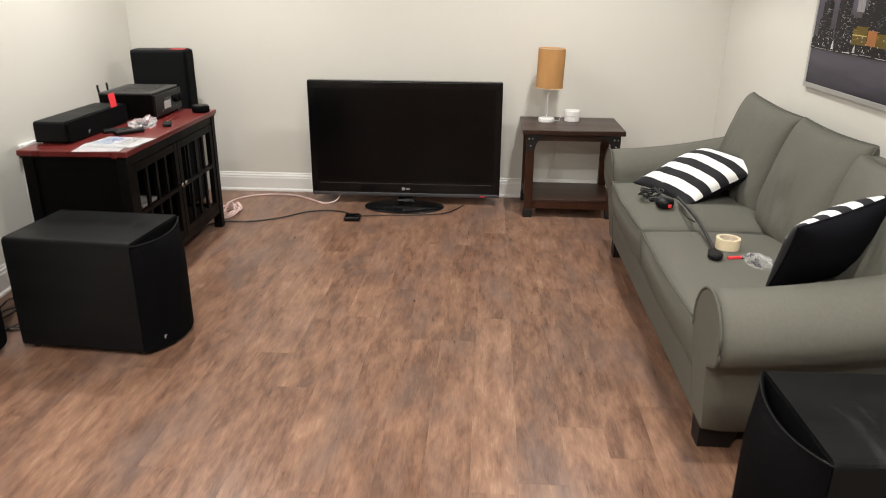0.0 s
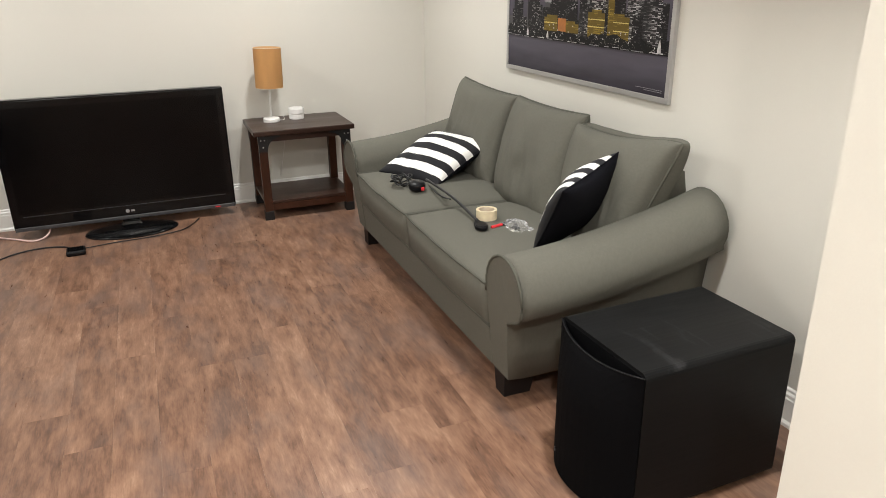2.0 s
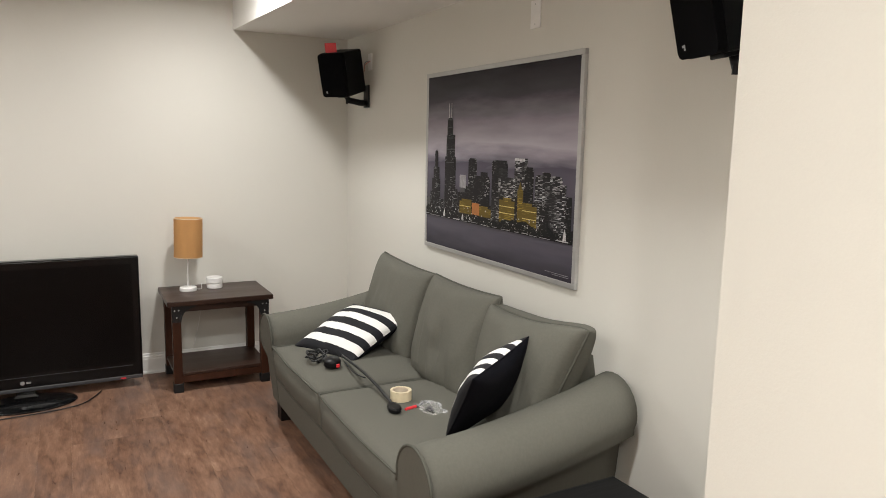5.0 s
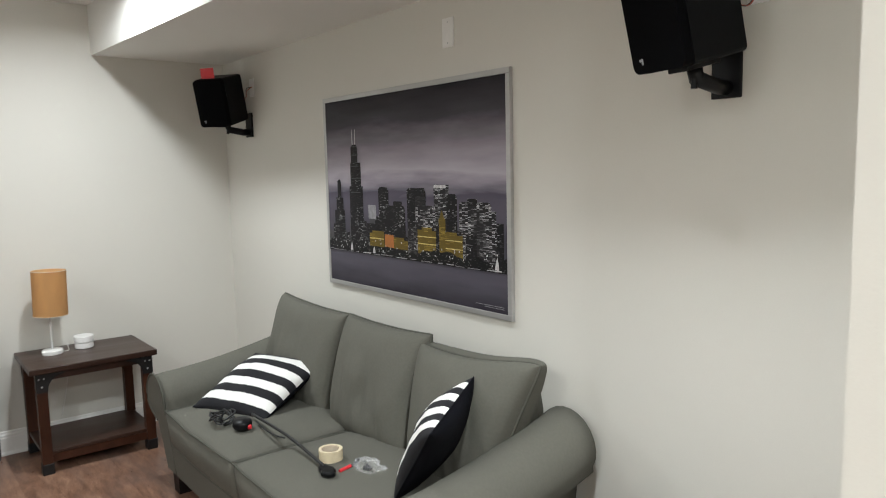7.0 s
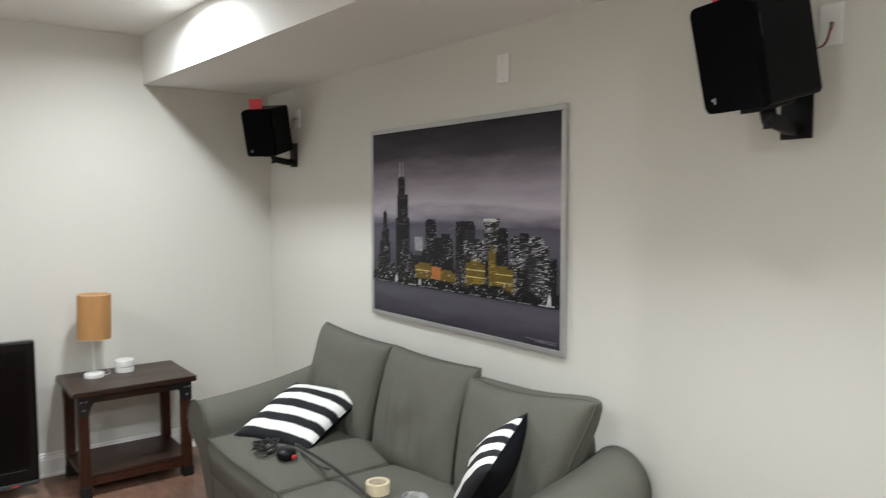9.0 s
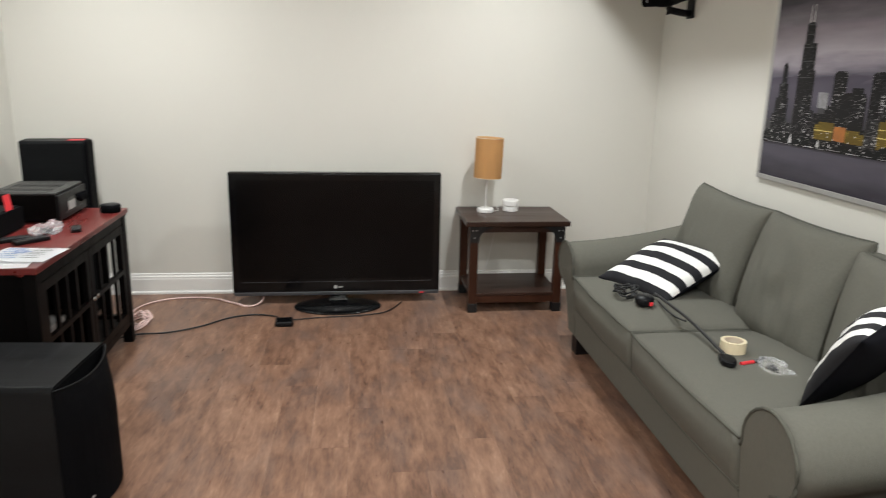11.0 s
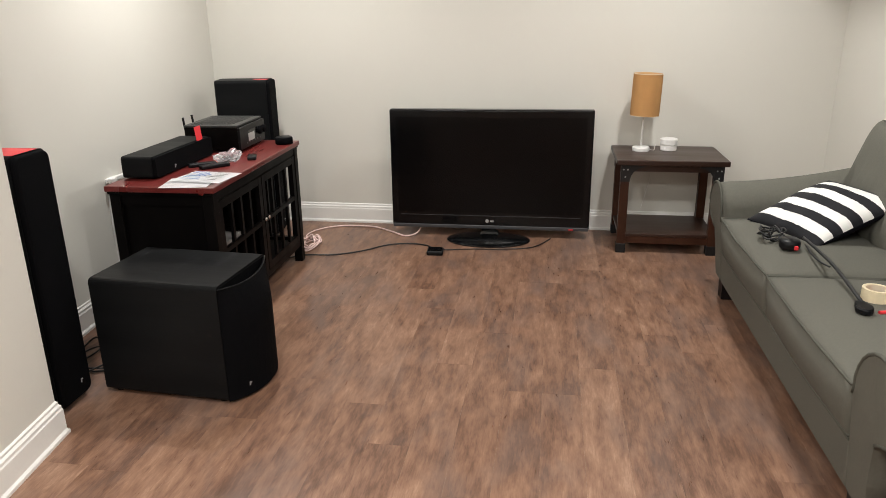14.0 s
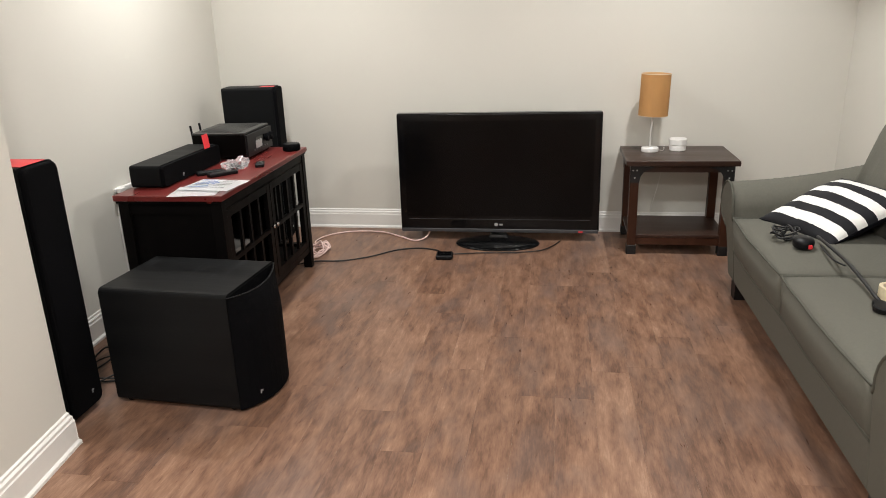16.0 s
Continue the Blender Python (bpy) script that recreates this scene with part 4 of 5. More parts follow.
def build_center_speaker():
    s = thing("center_speaker", "long black centre speaker lying on the red cabinet top", "speaker", (-1.928, 3.342, CAB_TOP), 1.0)
    D, L, H = 0.083, 0.296, 0.104
    shell = box(-D, D - 0.02, -L, L, 0.004, H, 0.0)
    edges = [e for e in shell.edges if abs(e.verts[0].co.x - e.verts[1].co.x) > 0.05]
    bmesh.ops.bevel(shell, geom=edges, offset=0.016, segments=4, affect="EDGES", profile=0.5)
    part("cabinet", shell, M_VINYL, s, "black ash-grain cabinet")
    face = box(D - 0.0195, D, -L + 0.003, L - 0.003, 0.007, H - 0.003, 0.0)
    edges = [e for e in face.edges if abs(e.verts[0].co.x - e.verts[1].co.x) > 0.01]
    bmesh.ops.bevel(face, geom=edges, offset=0.016, segments=4, affect="EDGES", profile=0.5)
    part("grille", face, M_GRILLE, s, "black cloth grille")
    part("badge", badge_bm(pose(D + 0.001, -0.12, 0.03, 0, 0, 90)), M_BADGE, s)
    part("tag", box(D + 0.002, D + 0.003, 0.14, 0.205, H - 0.014, H + 0.060, m=pose(0, 0, 0, 0, -6, 0)), M_RED, s, "red paper tag")
    for y in (-L + 0.05, L - 0.05):
        part("foot", box(-D + 0.02, D - 0.04, y - 0.015, y + 0.015, 0, 0.0042), M_SATIN, s)


build_center_speaker()


def build_receiver():
    r = thing("av_receiver", "black home-cinema receiver with two short antennas on the cabinet", "receiver", (-1.882, 3.885, CAB_TOP), 2.5)
    X, Y, H = 0.155, 0.190, 0.136
    part("case", box(-X, X - 0.014, -Y + 0.004, Y - 0.004, 0.016, H, 0.004), M_CAB, r)
    part("fascia", box(X - 0.0135, X, -Y, Y, 0.014, H - 0.002, 0.003), M_SATIN, r, "black front panel")
    part("lid", box(-X - 0.002, X - 0.0145, -Y, Y, H + 0.0005, H + 0.0115, 0.004), M_LID, r, "dark grey metal lid")
    for k in range(9):
        y = -Y + 0.03 + k * (2 * Y - 0.06) / 8
        part("lid_ridge", box(-X + 0.03, X - 0.05, y - 0.004, y + 0.004, H + 0.0112, H + 0.0135), M_LID, r)
    part("display", box(X + 0.0003, X + 0.0015, -0.07, 0.07, 0.072, 0.104), M_GLOSS, r, "dark display window")
    for y in (0.095, 0.155):
        part("knob", spin([(0.022, 0.0), (0.022, 0.014), (0.019, 0.018), (0.0, 0.018)], 28), M_GRILLE, r, "round control knob").matrix_basis = pose(X, y, 0.080, 0, 90, 0)
    for k in range(6):
        part("button", box(X, X + 0.003, -0.10 + 0.04 * k - 0.008, -0.10 + 0.04 * k + 0.008, 0.035, 0.043), M_GREYP, r)
    part("label_plate", box(X + 0.0016, X + 0.0024, -0.075, 0.02, 0.045, 0.088), M_BADGE, r, "pale grey label")
    for y in (-0.155, -0.045):
        part("antenna", tube([(-X - 0.008, y, 0.06), (-X - 0.008, y, 0.11), (-X - 0.012, y - 0.008, 0.185)], 0.006, 8), M_SATIN, r)
    for x in (-X + 0.05, X - 0.05):
        for y in (-Y + 0.05, Y - 0.05):
            part("foot", cyl(0.02, 0.022, 0, 0.0165, 16, x, y), M_SATIN, r)


build_receiver()

puck = thing("smart_speaker", "small round black fabric-sided smart speaker on the cabinet corner", "smart speaker", (-1.590, 4.00, CAB_TOP))
part("body", spin([(0.0, 0), (0.046, 0), (0.050, 0.004), (0.050, 0.033), (0.046, 0.038)], 36), M_GRILLE, puck, smooth=True)
part("top_plate", spin([(0.0465, 0.0383), (0.044, 0.041), (0.0, 0.041)], 36), M_SATIN, puck, smooth=True)


def sheet(name, at, turn, w, d, label, ink):
    s = thing(name, label, "papers", at, turn, group="papers on the cabinet")
    bm = bmesh.new()
    n = 8
    top = [[bm.verts.new((w * (i / n - 0.5), d * (j / n - 0.5), 0.0018 + 0.004 * (i / n) ** 2 * abs(noise.noise((i * 0.4, j * 0.4, turn))))) for j in range(n + 1)] for i in range(n + 1)]
    for i in range(n):
        for j in range(n):
            bm.faces.new((top[i][j], top[i + 1][j], top[i + 1][j + 1], top[i][j + 1]))
    bmesh.ops.solidify(bm, geom=bm.faces[:], thickness=0.0012)
    part("page", bm, M_PAPER, s)
    if ink:
        for k in range(6):
            y = d * (0.36 - 0.13 * k)
            part("print_bar", box(-w * 0.40, -w * (0.10 - 0.05 * (k % 3)), y - 0.002, y + 0.0025, 0.0062, 0.0068), M_BLUE, s, "blue printed bar")
            part("print_bar", box(w * 0.06, w * (0.30 + 0.03 * (k % 2)), y - 0.0012, y + 0.0012, 0.0062, 0.0068), M_GREYP, s, "grey printed bar")
        for k in range(9):
            x, y = w * (-0.20 + 0.055 * (k % 5)), d * (0.22 - 0.10 * (k // 3) + 0.03 * (k % 2))
            part("print_spot", prism([(x + 0.007 * math.cos(a), y + 0.006 * math.sin(a)) for a in (0.2, 1.3, 2.6, 3.9, 5.1)], 0.0069, 0.0072), M_BLUE, s)
    return s


sheet("booklet", (-1.665, 3.00, CAB_TOP + 0.0005), 10, 0.21, 0.19, "white printed booklet lying on the red cabinet top", False)
sheet("leaflet", (-1.622, 3.09, CAB_TOP + 0.008), -6, 0.25, 0.21, "white leaflet with blue print on the red cabinet top", True)


def remote(at, turn, length, label):
    r = thing("remote_control", label, "remote", at, turn, group="remotes on the cabinet")
    part("case", box(-0.022, 0.022, -length / 2, length / 2, 0, 0.018, 0.005, 3), M_SATIN, r)
    bm = bmesh.new()
    for i in range(3):
        for j in range(int(length / 0.02) - 2):
            add_box(bm, -0.014 + 0.011 * i, -0.008 + 0.011 * i, -length / 2 + 0.02 + 0.02 * j, -length / 2 + 0.028 + 0.02 * j, 0.0182, 0.0195)
    part("keys", bm, M_GREYP, r)


remote((-1.700, 3.335, CAB_TOP), -40, 0.145, "black remote control lying on the red cabinet top")
remote((-1.775, 3.36, CAB_TOP), -52, 0.135, "slim black remote control by the centre speaker")
remote((-1.60, 3.56, CAB_TOP), 20, 0.09, "small black remote control near the plastic bag")


def crumpled_bag(at, size, label, seed):
    b = thing("plastic_bag", label, "plastic bag", at, group="clear bags")
    bm = bmesh.new()
    bmesh.ops.create_icosphere(bm, subdivisions=3, radius=1.0)
    for v in bm.verts:
        k = 1 + 0.5 * noise.noise(v.co * 2.2 + Vector((seed, 0, 0))) + 0.25 * noise.noise(v.co * 6 + Vector((0, seed, 0)))
        v.co = Vector((v.co.x * size[0] * k, v.co.y * size[1] * k, max(0.001, (v.co.z * 0.8 + 0.6) * size[2] * k)))
    ob = part("film", bm, M_BAG, b, "clear crinkled plastic film")
    ob.visible_shadow = False
    part("contents", box(-size[0] * 0.35, size[0] * 0.1, -size[1] * 0.4, size[1] * 0.3, 0.002, size[2] * 0.5, 0.004), M_SATIN, b, "small dark parts inside")


crumpled_bag((-1.70, 3.50, CAB_TOP), (0.055, 0.095, 0.035), "clear crumpled plastic bag on the red cabinet top", 1.0)
crumpled_bag((1.125, 2.405, 0.482), (0.045, 0.065, 0.022), "clear crumpled plastic bag of small parts on the sofa seat", 4.0)


# ---- things on the sofa ----
def build_wand():
    w = thing("stick_tool", "black long-handled tool with flat head and cord bundle on the sofa", "tool", (0, 0, 0))
    a, b = Vector((0.985, 2.49, 0.508)), Vector((1.015, 3.19, 0.515))
    part("pole", tube(smooth_line([a, a.lerp(b, 0.5) + Vector((0.012, 0, 0.006)), b]), 0.0065, 10), M_CORDB, w, smooth=True)
    head = [(0.030 * math.sin(a) * (1.0 if math.cos(a) < 0 else 0.75), 0.050 * -math.cos(a)) for a in (k * math.pi / 10 for k in range(20))]
    paddle = loft([[(x * k, y * k, z) for x, y in head] for z, k in ((-0.014, 0.90), (-0.008, 1.0), (0.002, 1.0), (0.007, 0.86))])
    part("paddle_head", paddle, M_SATIN, w, "flat rounded black plastic head").matrix_basis = pose(0.980, 2.462, 0.503, 0, 0, 176)
    part("side_cable", tube(smooth_line([(1.005, 3.12, 0.502), (0.997, 3.02, 0.497), (1.000, 2.93, 0.496), (1.010, 2.86, 0.502)]), 0.0038, 8), M_CORDB, w, smooth=True)
    grip = spin([(0.0, -0.018), (0.038, -0.017), (0.042, -0.010), (0.042, 0.012), (0.036, 0.020), (0.0, 0.022)], 32)
    part("control_puck", grip, M_SATIN, w, "round black control puck", smooth=True).matrix_basis = pose(0.940, 3.125, 0.507, 8, 0, 0)
    part("red_switch", box(0.006, 0.022, -0.048, -0.036, -0.008, 0.008, 0.002, m=pose(0.940, 3.125, 0.507, 8, 0, 0)), M_RED, w, "small red switch")
    loops = bmesh.new()
    rng = random.Random(3)
    line = []
    for k in range(46):
        ang = k * 0.82
        r = 0.032 + 0.028 * rng.random()
        line.append((0.905 + 0.9 * r * math.cos(ang) + rng.uniform(-0.012, 0.012), 3.265 + 1.25 * r * math.sin(ang) + rng.uniform(-0.012, 0.012), 0.487 + 0.045 * rng.random()))
    add_tube(loops, smooth_line(line, 5), 0.0038, 6)
    part("cord_tangle", loops, M_CORDB, w, "tangled black cord bundle", smooth=True)


build_wand()

roll = thing("tape_roll", "cream roll of masking tape standing flat on the sofa seat", "tape", (1.062, 2.572, 0.484))
part("tape", spin([(0.036, 0.0), (0.046, 0.0), (0.046, 0.046), (0.036, 0.046), (0.036, 0.0)], 40), M_TAPE, roll)
part("core", spin([(0.0335, 0.001), (0.0355, 0.001), (0.0355, 0.045), (0.0335, 0.045), (0.0335, 0.001)], 40), M_LINER, roll, "pale card core")

pen = thing("red_tool", "small red and black hand tool lying on the sofa seat", "tool", (1.068, 2.452, 0.492), 12)
part("red_grip", tube([(-0.045, 0, 0), (0.01, 0, 0.001)], 0.0065, 10), M_RED, pen)
part("black_end", tube([(0.0105, 0, 0.001), (0.055, 0, 0.004)], 0.007, 10), M_SATIN, pen)


# ---- framed print ----
def build_picture():
    y0, y1, z0, z1 = 2.173, 3.577, 0.998, 1.968
    cy, cz = (y0 + y1) / 2, (z0 + z1) / 2
    p = thing("framed_print", "large framed print of a city skyline at dusk in silver frame", "picture", (EAST, cy, cz))
    W, H, F, D = (y1 - y0) / 2, (z1 - z0) / 2, 0.023, 0.019
    for s in (-1, 1):
        part("frame_rail", box(-D, -0.001, -W, W, s * H - F * (s > 0), s * H + F * (s < 0), 0.002), M_SILVER, p, "silver frame rail")
        part("frame_stile", box(-D, -0.001, s * W - F * (s > 0), s * W + F * (s < 0), -H + F + 0.0005, H - F - 0.0005, 0.002), M_SILVER, p, "silver frame stile")
    part("print_sheet", box(-0.016, -0.002, -W + F - 0.004, W - F + 0.004, -H + F - 0.004, H - F + 0.004), M_SKY, p, "printed dusk sky over dark water")
    w2, h2 = W - F, H - F

    # u runs from the print's left (north) to its right, v from bottom to top
    def flat(name, outline, material, layer):
        x = -0.016 - 0.0006 * layer
        pts = [(w2 - 2 * w2 * u, -h2 + 2 * h2 * v) for u, v in outline]
        return part(name, loft([[(x, a, b) for a, b in pts], [(x - 0.0004, a, b) for a, b in pts]]), material, p)

    def tower(u0, u1, v, material, layer, crown=0, base=0.195):
        if crown == 1:
            m = (u0 + u1) / 2
            o = [(u0, base), (u1, base), (u1, v * 0.97), (m + 0.006, v), (m - 0.006, v), (u0, v * 0.97)]
        elif crown == 2:
            o = [(u0, base), (u1, base), (u1, v - 0.02), (u1 - 0.008, v), (u0 + 0.012, v), (u0, v - 0.012)]
        else:
            o = [(u0, base), (u1, base), (u1, v), (u0, v)]
        flat("printed_tower", o, material, layer)

    rng = random.Random(11)
    u = 0.0
    while u < 0.97:                       # low dim row behind
        w = rng.uniform(0.02, 0.045)
        tower(u, min(u + w - 0.0005, 1.0), rng.uniform(0.27, 0.40) - 0.06 * (u < 0.05), rng.choice((M_TOWER, M_HAZE, M_TOWER)), 1)
        u += w
    tower(0.045, 0.118, 0.40, M_TOWER, 2)
    tower(0.060, 0.110, 0.47, M_TOWER, 3)
    tower(0.072, 0.098, 0.572, M_TOWER, 4, 2)
    tower(0.158, 0.248, 0.535, M_TOWER, 2)
    tower(0.169, 0.239, 0.660, M_TOWER, 3)
    tower(0.176, 0.220, 0.757, M_TOWER, 4, 2)
    for k in range(5):
        v = (0.50, 0.575, 0.64, 0.70, 0.745)[k]
        flat("printed_band", [(0.170 + 0.001 * k, v), (0.236 - 0.004 * k, v), (0.236 - 0.004 * k, v + 0.004), (0.170 + 0.001 * k, v + 0.004)], M_HAZE, 5)
    for a in (0.185, 0.204):
        flat("printed_mast", [(a, 0.757), (a + 0.006, 0.757), (a + 0.004, 0.838), (a + 0.002, 0.838)], M_LIGHTS, 4)
    tower(0.282, 0.331, 0.437, M_GLOWBOX, 2, base=0.365)
    tower(0.270, 0.345, 0.34, M_TOWER, 3)
    tower(0.349, 0.411, 0.533, M_TOWER, 2, 2)
    tower(0.405, 0.508, 0.440, M_TOWER, 3, 2)
    tower(0.440, 0.490, 0.462, M_TOWER, 2)
    tower(0.521, 0.623, 0.526, M_TOWER2, 2, 2)
    tower(0.521, 0.565, 0.520, M_TOWER, 3, base=0.34)
    tower(0.521, 0.623, 0.530, M_TOWER, 4, 2, base=0.490)
    tower(0.623, 0.664, 0.447, M_TOWER2, 3)
    tower(0.666, 0.742, 0.546, M_TOWER2, 2)
    flat("printed_crown", [(0.668, 0.532), (0.728, 0.532), (0.728, 0.545), (0.668, 0.545)], M_LIGHTS, 4)
    tower(0.730, 0.781, 0.505, M_TOWER, 3, 2)
    tower(0.790, 0.935, 0.472, M_TOWER2, 2, 2)
    tower(0.830, 0.874, 0.486, M_TOWER, 3, base=0.455)
    tower(0.876, 0.935, 0.462, M_TOWER2, 3, base=0.33)
    tower(0.936, 0.956, 0.435, M_TOWER2, 3)
    tower(0.820, 0.870, 0.330, M_TOWER, 4)
    tower(0.288, 0.380, 0.304, M_GOLD, 5, base=0.222)
    tower(0.439, 0.521, 0.280, M_GOLD, 5, base=0.222)
    tower(0.385, 0.439, 0.290, M_ORANGE, 6, base=0.225)
    tower(0.577, 0.675, 0.343, M_GOLD, 5, base=0.215)
    tower(0.690, 0.724, 0.400, M_GOLD, 5, 1, base=0.215)
    flat("printed_spire", [(0.696, 0.395), (0.718, 0.395), (0.708, 0.428), (0.705, 0.428)], M_GOLD, 6)
    tower(0.724, 0.806, 0.331, M_GOLD, 5, base=0.215)
    tower(0.675, 0.692, 0.36, M_TOWER, 6)
    for k, (a, b, v) in enumerate(((0.577, 0.600, 0.331), (0.655, 0.676, 0.329), (0.780, 0.806, 0.318), (0.288, 0.305, 0.292), (0.500, 0.521, 0.268))):
        tower(a, b, v + 0.020, M_TOWER, 6, base=v)
    for a, b, v in ((0.577, 0.676, 0.296), (0.577, 0.676, 0.262), (0.724, 0.806, 0.290), (0.724, 0.806, 0.252), (0.288, 0.380, 0.262)):
        flat("printed_band", [(a, v), (b, v), (b, v + 0.004), (a, v + 0.004)], M_GOLDLINE, 7)
    trees = [(k / 40, 0.222 + 0.035 * noise.noise((k * 0.83, 3.0, 0.5))) for k in range(41)]
    flat("printed_shore", [(1, 0.174), (0, 0.174)] + trees, M_SHORE, 7)
    a = 0.0
    while a < 0.97:
        b = min(a + rng.uniform(0.015, 0.09), 0.99)
        low = 0.178 + rng.uniform(-0.002, 0.003)
        flat("printed_quay", [(a, low), (b, low), (b, low + rng.uniform(0.002, 0.006)), (a, low + 0.003)], rng.choice((M_LIGHTS, M_GLOWBOX, M_GLOWBOX)), 8)
        a = b + rng.uniform(0.004, 0.03)
    for k in range(60):
        a, v = rng.uniform(0.02, 0.98), rng.uniform(0.19, 0.26)
        flat("printed_street_light", [(a - 0.0022, v), (a + 0.0022, v), (a + 0.0022, v + 0.006), (a - 0.0022, v + 0.006)], M_LIGHTS, 9)
    for a, h in ((0.165, 0.045), (0.316, 0.035), (0.960, 0.055)):
        flat("printed_fountain", [(a - 0.009, 0.185), (a + 0.008, 0.185), (a + 0.006, 0.185 + h * 0.5), (a + 0.001, 0.185 + h), (a - 0.003, 0.185 + h * 0.8), (a - 0.007, 0.185 + h * 0.4)], M_LIGHTS, 8)
    for a, b, v in ((0.86, 0.985, 0.026), (0.90, 0.985, 0.018)):
        flat("printed_credit", [(a, v), (b, v), (b, v + 0.002), (a, v + 0.002)], M_GLOWBOX, 1)


build_picture()


# ---- wall fittings ----
def wall_plate(y0, y1, z0, z1, label):
    pl = thing("wall_plate", label, "wall plate", (EAST, (y0 + y1) / 2, (z0 + z1) / 2), group="wall plates")
    part("plate", box(-0.006, -0.0005, (y0 - y1) / 2, (y1 - y0) / 2, (z0 - z1) / 2, (z1 - z0) / 2, 0.002), M_WHITE, pl)
    for s in (-1, 1):
        part("screw", cyl(0.003, 0.003, 0, 0.001, 10, m=pose(-0.006, 0, s * 0.042, 0, -90, 0)), M_BADGE, pl)


wall_plate(2.510, 2.582, 2.090, 2.208, "blank white wall plate high above the print")


def build_wall_speaker(plate_y, plate_z, at, turn, tilt, label, depth=0.225, wire_y=-0.06, wire_z=0.17):
    """at: middle of the speaker's back; its front towards the local -x."""
    s = thing("wall_speaker", label, "speaker", (EAST, plate_y, plate_z), group="wall speakers")
    part("mount_plate", box(-0.012, -0.0005, -0.045, 0.045, -0.075, 0.075, 0.003), M_SATIN, s, "black wall mount plate")
    m = Matrix.Translation(Vector(at) - Vector((EAST, plate_y, plate_z))) @ pose(0, 0, 0, 0, tilt, turn)
    D, W, H = depth, 0.098, 0.142
    shell = box(-D + 0.03, 0.0, -W, W, -H, H, 0.0)
    edges = [e for e in shell.edges if abs(e.verts[0].co.x - e.verts[1].co.x) > 0.05]
    bmesh.ops.bevel(shell, geom=edges, offset=0.016, segments=4, affect="EDGES", profile=0.5)
    body = part("cabinet", shell, M_VINYL, s, "black speaker cabinet")
    body.matrix_basis = m
    face = box(-D, -D + 0.0295, -W + 0.003, W - 0.003, -H + 0.003, H - 0.003, 0.0)
    edges = [e for e in face.edges if abs(e.verts[0].co.x - e.verts[1].co.x) > 0.01]
    bmesh.ops.bevel(face, geom=edges, offset=0.022, segments=4, affect="EDGES", profile=0.5)
    part("grille", face, M_GRILLE, body, "black cloth grille")
    part("badge", badge_bm(pose(-D - 0.001, 0.055, -H + 0.035, 0, 0, 90)), M_BADGE, body)
    part("tag", box(-D + 0.045, -D + 0.046, -0.025, 0.065, H - 0.02, H + 0.048, m=pose(0, 0, 0, 0, 4, 0)), M_RED, body, "red paper tag")
    foot = m @ Vector((-0.09, 0, -H - 0.012))
    part("cradle", box(-0.15, -0.03, -0.035, 0.035, -H - 0.014, -H - 0.0005, 0.003), M_SATIN, body)
    bm = tube([foot, foot + Vector((0.01, 0, -0.028)), Vector((-0.05, 0, -0.045)), Vector((-0.01, 0, -0.045))], 0.021, 12)
    part("mount_arm", bm, M_SATIN, s, "black jointed mount arm", smooth=True)
    part("wing_bolt", cyl(0.009, 0.007, -0.055, -0.02, 12, x=foot.x, y=foot.y, m=Matrix.Translation((0, 0, foot.z))), M_SATIN, s)
    # wire box behind
    part("wire_plate", box(-0.008, -0.0005, wire_y - 0.030, wire_y + 0.030, wire_z, wire_z + 0.11, 0.002), M_WHITE, s, "white low-voltage wire plate")
    part("port_badge", box(-D + 0.031, -D + 0.0325, -W - 0.0006, -W + 0.002, 0.03, 0.085), M_GREYP, body)
    rear = m @ Vector((0.0, 0.02, 0.03))
    for k, cord in enumerate((M_COPPER, M_CORDB)):
        part("wire", tube(smooth_line([Vector((-0.006, wire_y - 0.006 + 0.01 * k, wire_z + 0.06)), Vector((-0.05, wire_y - 0.02, wire_z + 0.03 + 0.015 * k)), Vector((-0.05, wire_y + 0.01, wire_z - 0.01)), rear]), 0.0022, 6), cord, s, smooth=True)


build_wall_speaker(4.535, 1.89, (1.572, 4.575, 2.060), 35, -14, "black bookshelf speaker on a wall mount near the corner")
build_wall_speaker(1.310, 1.85, (1.534, 1.285, 2.018), -14, -14, "black bookshelf speaker on a wall mount beyond the sofa", 0.208, wire_y=-0.085)

outlet = thing("outlet_strip", "white plug strip with hanging cord on wall behind the cabinet", "outlet", (-2.3015, 3.415, 0.652), 85.3)
part("strip", box(-0.09, 0.075, -0.024, -0.001, -0.011, 0.011, 0.004), M_WHITE, outlet)
part("plug", box(-0.085, -0.04, -0.052, -0.0265, -0.011, 0.013, 0.004), M_WHITE, outlet, "white plug")
part("cord", tube(smooth_line([(-0.082, -0.040, -0.012), (-0.086, -0.034, -0.06), (-0.080, -0.016, -0.12), (-0.090, -0.020, -0.25), (-0.082, -0.012, -0.40), (-0.06, -0.03, -0.56), (0.0, -0.06, -0.645)]), 0.004, 8), M_WHITE, outlet, "white hanging cord", smooth=True)



# ---- floor cables ----
def cable(name, points, r, material, label, steps=6):
    ob = part(name, tube(smooth_line(points, steps), r, 6), material, None, label, smooth=True)
    return tagged(ob, category="cable")


Z = 0.007
coil, rng = [], random.Random(9)
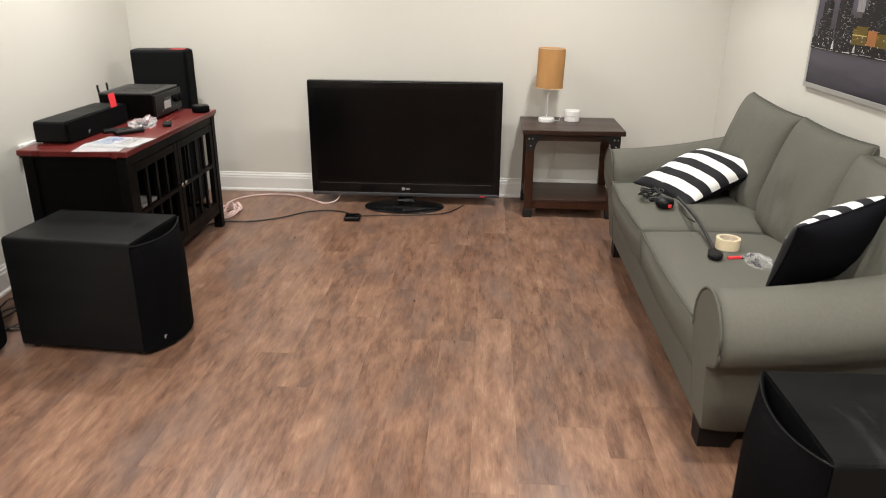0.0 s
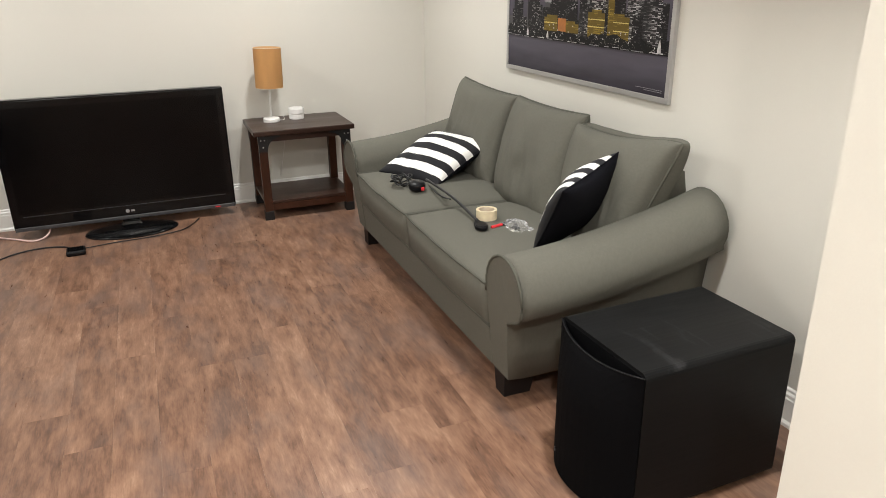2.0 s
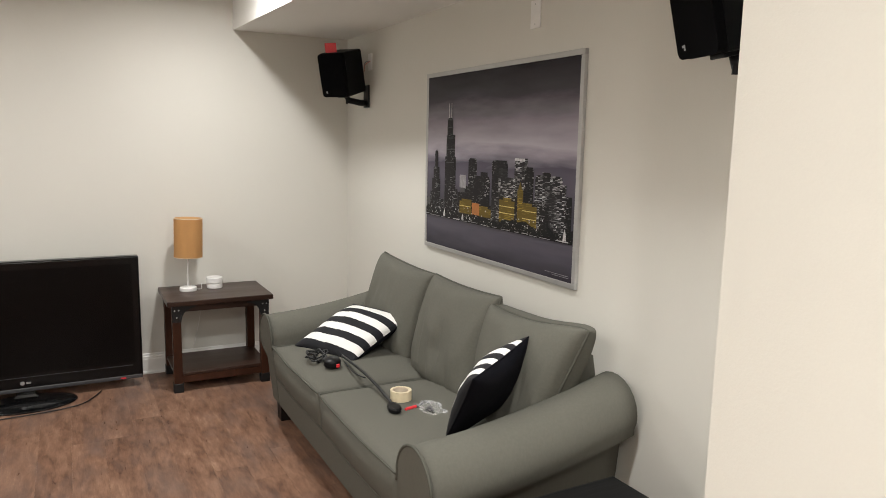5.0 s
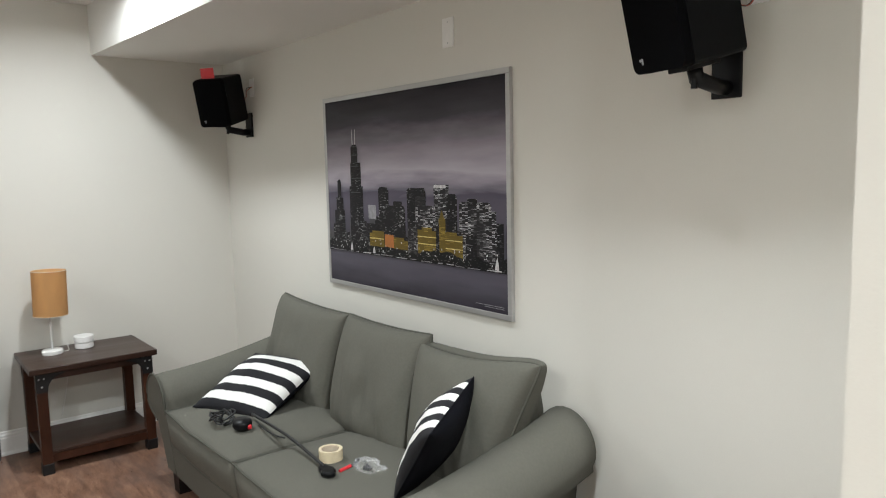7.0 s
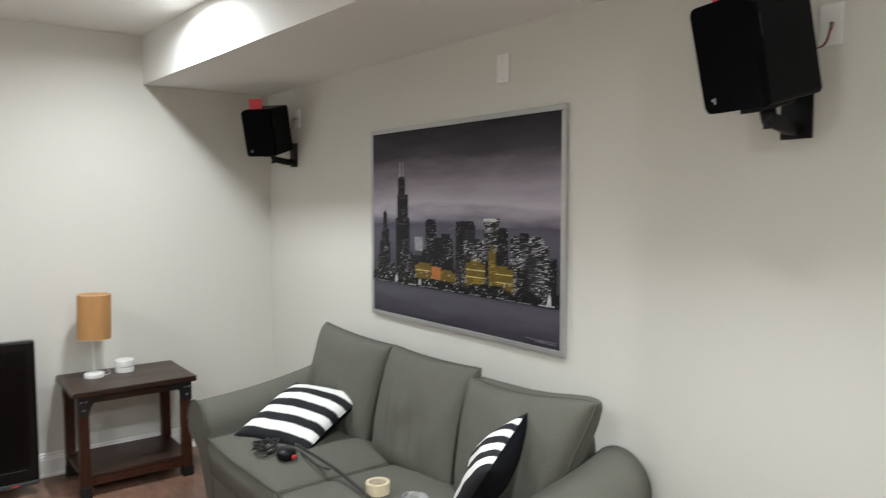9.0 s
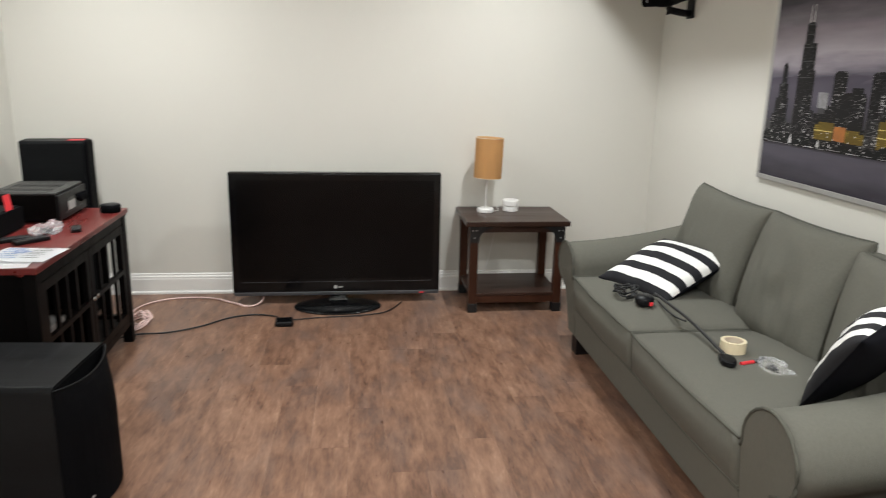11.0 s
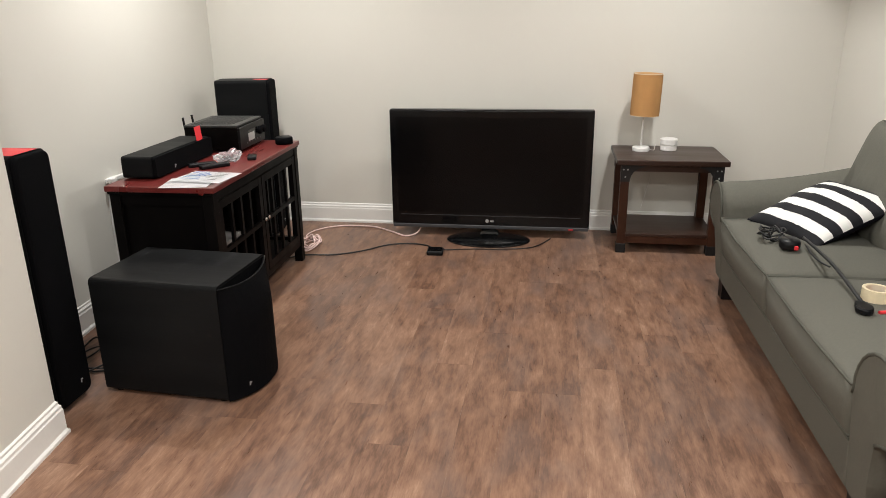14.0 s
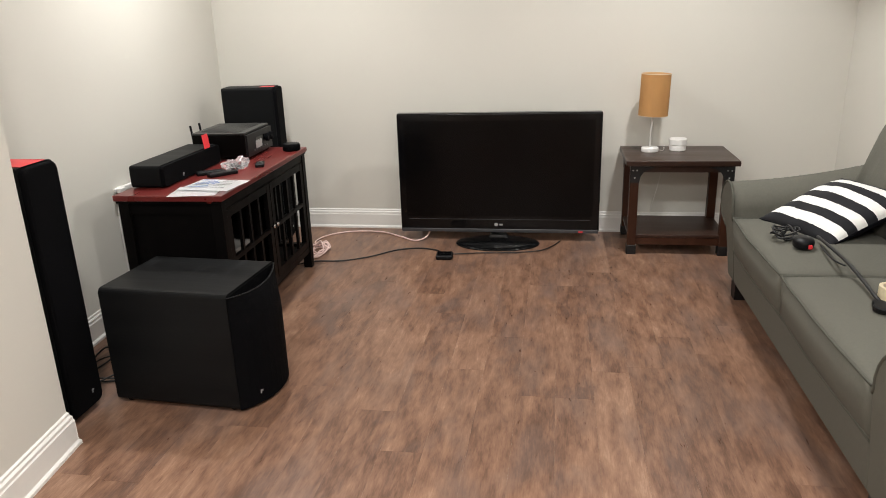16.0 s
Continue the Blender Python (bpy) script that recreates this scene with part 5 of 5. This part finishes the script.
for loop in range(5):
    cx, cy = -1.605 + rng.uniform(-0.022, 0.022), 4.335 + rng.uniform(-0.04, 0.04)
    rx, ry, lift = rng.uniform(0.045, 0.085), rng.uniform(0.06, 0.115), rng.uniform(0.0, 0.035)
    for k in range(8):
        a = k * math.pi / 4 + 0.15 * loop
        coil.append((cx + rx * math.cos(a), cy + ry * math.sin(a), Z + 0.008 * loop * (k % 2) + lift * max(0.0, math.sin(a))))
cable("pale_cord", coil + [(-1.69, 4.52, Z), (-1.66, 4.68, Z), (-1.52, 4.79, Z), (-1.30, 4.80, Z), (-1.14, 4.70, Z), (-1.02, 4.61, Z), (-0.95, 4.66, Z + 0.01), (-0.93, 4.74, 0.05)], 0.0052, M_CORDW, "pale pink coiled cord on the floor by the wall")
cable("power_cord", [(-1.66, 4.08, Z), (-1.56, 4.15, Z), (-1.40, 4.17, Z), (-1.24, 4.26, Z), (-1.10, 4.40, Z), (-0.96, 4.45, Z), (-0.84, 4.42, Z), (-0.785, 4.345, Z + 0.004)], 0.0045, M_CORDB, "thin black power cord along the floor")
cable("power_cord", [(-0.72, 4.345, Z), (-0.55, 4.38, Z), (-0.35, 4.40, Z), (-0.18, 4.45, Z), (-0.10, 4.55, Z), (-0.05, 4.66, Z)], 0.0035, M_CORDB, "thin black cord from the small box to the television")
brick = thing("streaming_box", "small rounded black box on the floor before the television", "media box", (-0.765, 4.285, 0), 4)
part("case", box(-0.052, 0.052, -0.048, 0.048, 0.001, 0.030, 0.010, 3), M_SATIN, brick)
part("case_top", box(-0.042, 0.042, -0.038, 0.038, 0.0302, 0.0315, 0.0), M_GLOSS, brick)

tangle, rng = [], random.Random(5)
for k in range(22):
    a = k * 0.9
    tangle.append((-1.995 + 0.10 * math.cos(a) + rng.uniform(-0.03, 0.03), 2.66 + 0.13 * math.sin(a) + rng.uniform(-0.03, 0.03), 0.01 + 0.02 * rng.random() + (0.06 if k % 6 == 3 else 0)))
cable("speaker_cable", tangle, 0.004, M_CORDB, "loose black cable tangle on the floor behind the subwoofer")


# ---- floor planks ----
PLANK_W, PLANK_L = 0.152, 1.22


def plank_mesh():
    bm = box(0.00005, PLANK_W - 0.00005, 0.00005, PLANK_L - 0.00005, -0.006, 0.0, 0.0)
    edges = [e for e in bm.edges if e.verts[0].co.z > -0.001 and e.verts[1].co.z > -0.001]
    bmesh.ops.bevel(bm, geom=edges, offset=0.00025, segments=1, affect="EDGES")
    return mesh_of("plank", bm, M_FLOOR)


floor = bpy.data.objects["floor"]
PLANK = plank_mesh()
rng = random.Random(21)
for i in range(29):
    x = -2.50 + i * PLANK_W
    y = SOUTH - rng.uniform(0, PLANK_L)
    while y < NORTH:
        ob = new("plank", PLANK)
        ob.location = (x, y, 0)
        ob.parent = floor
        y += PLANK_L
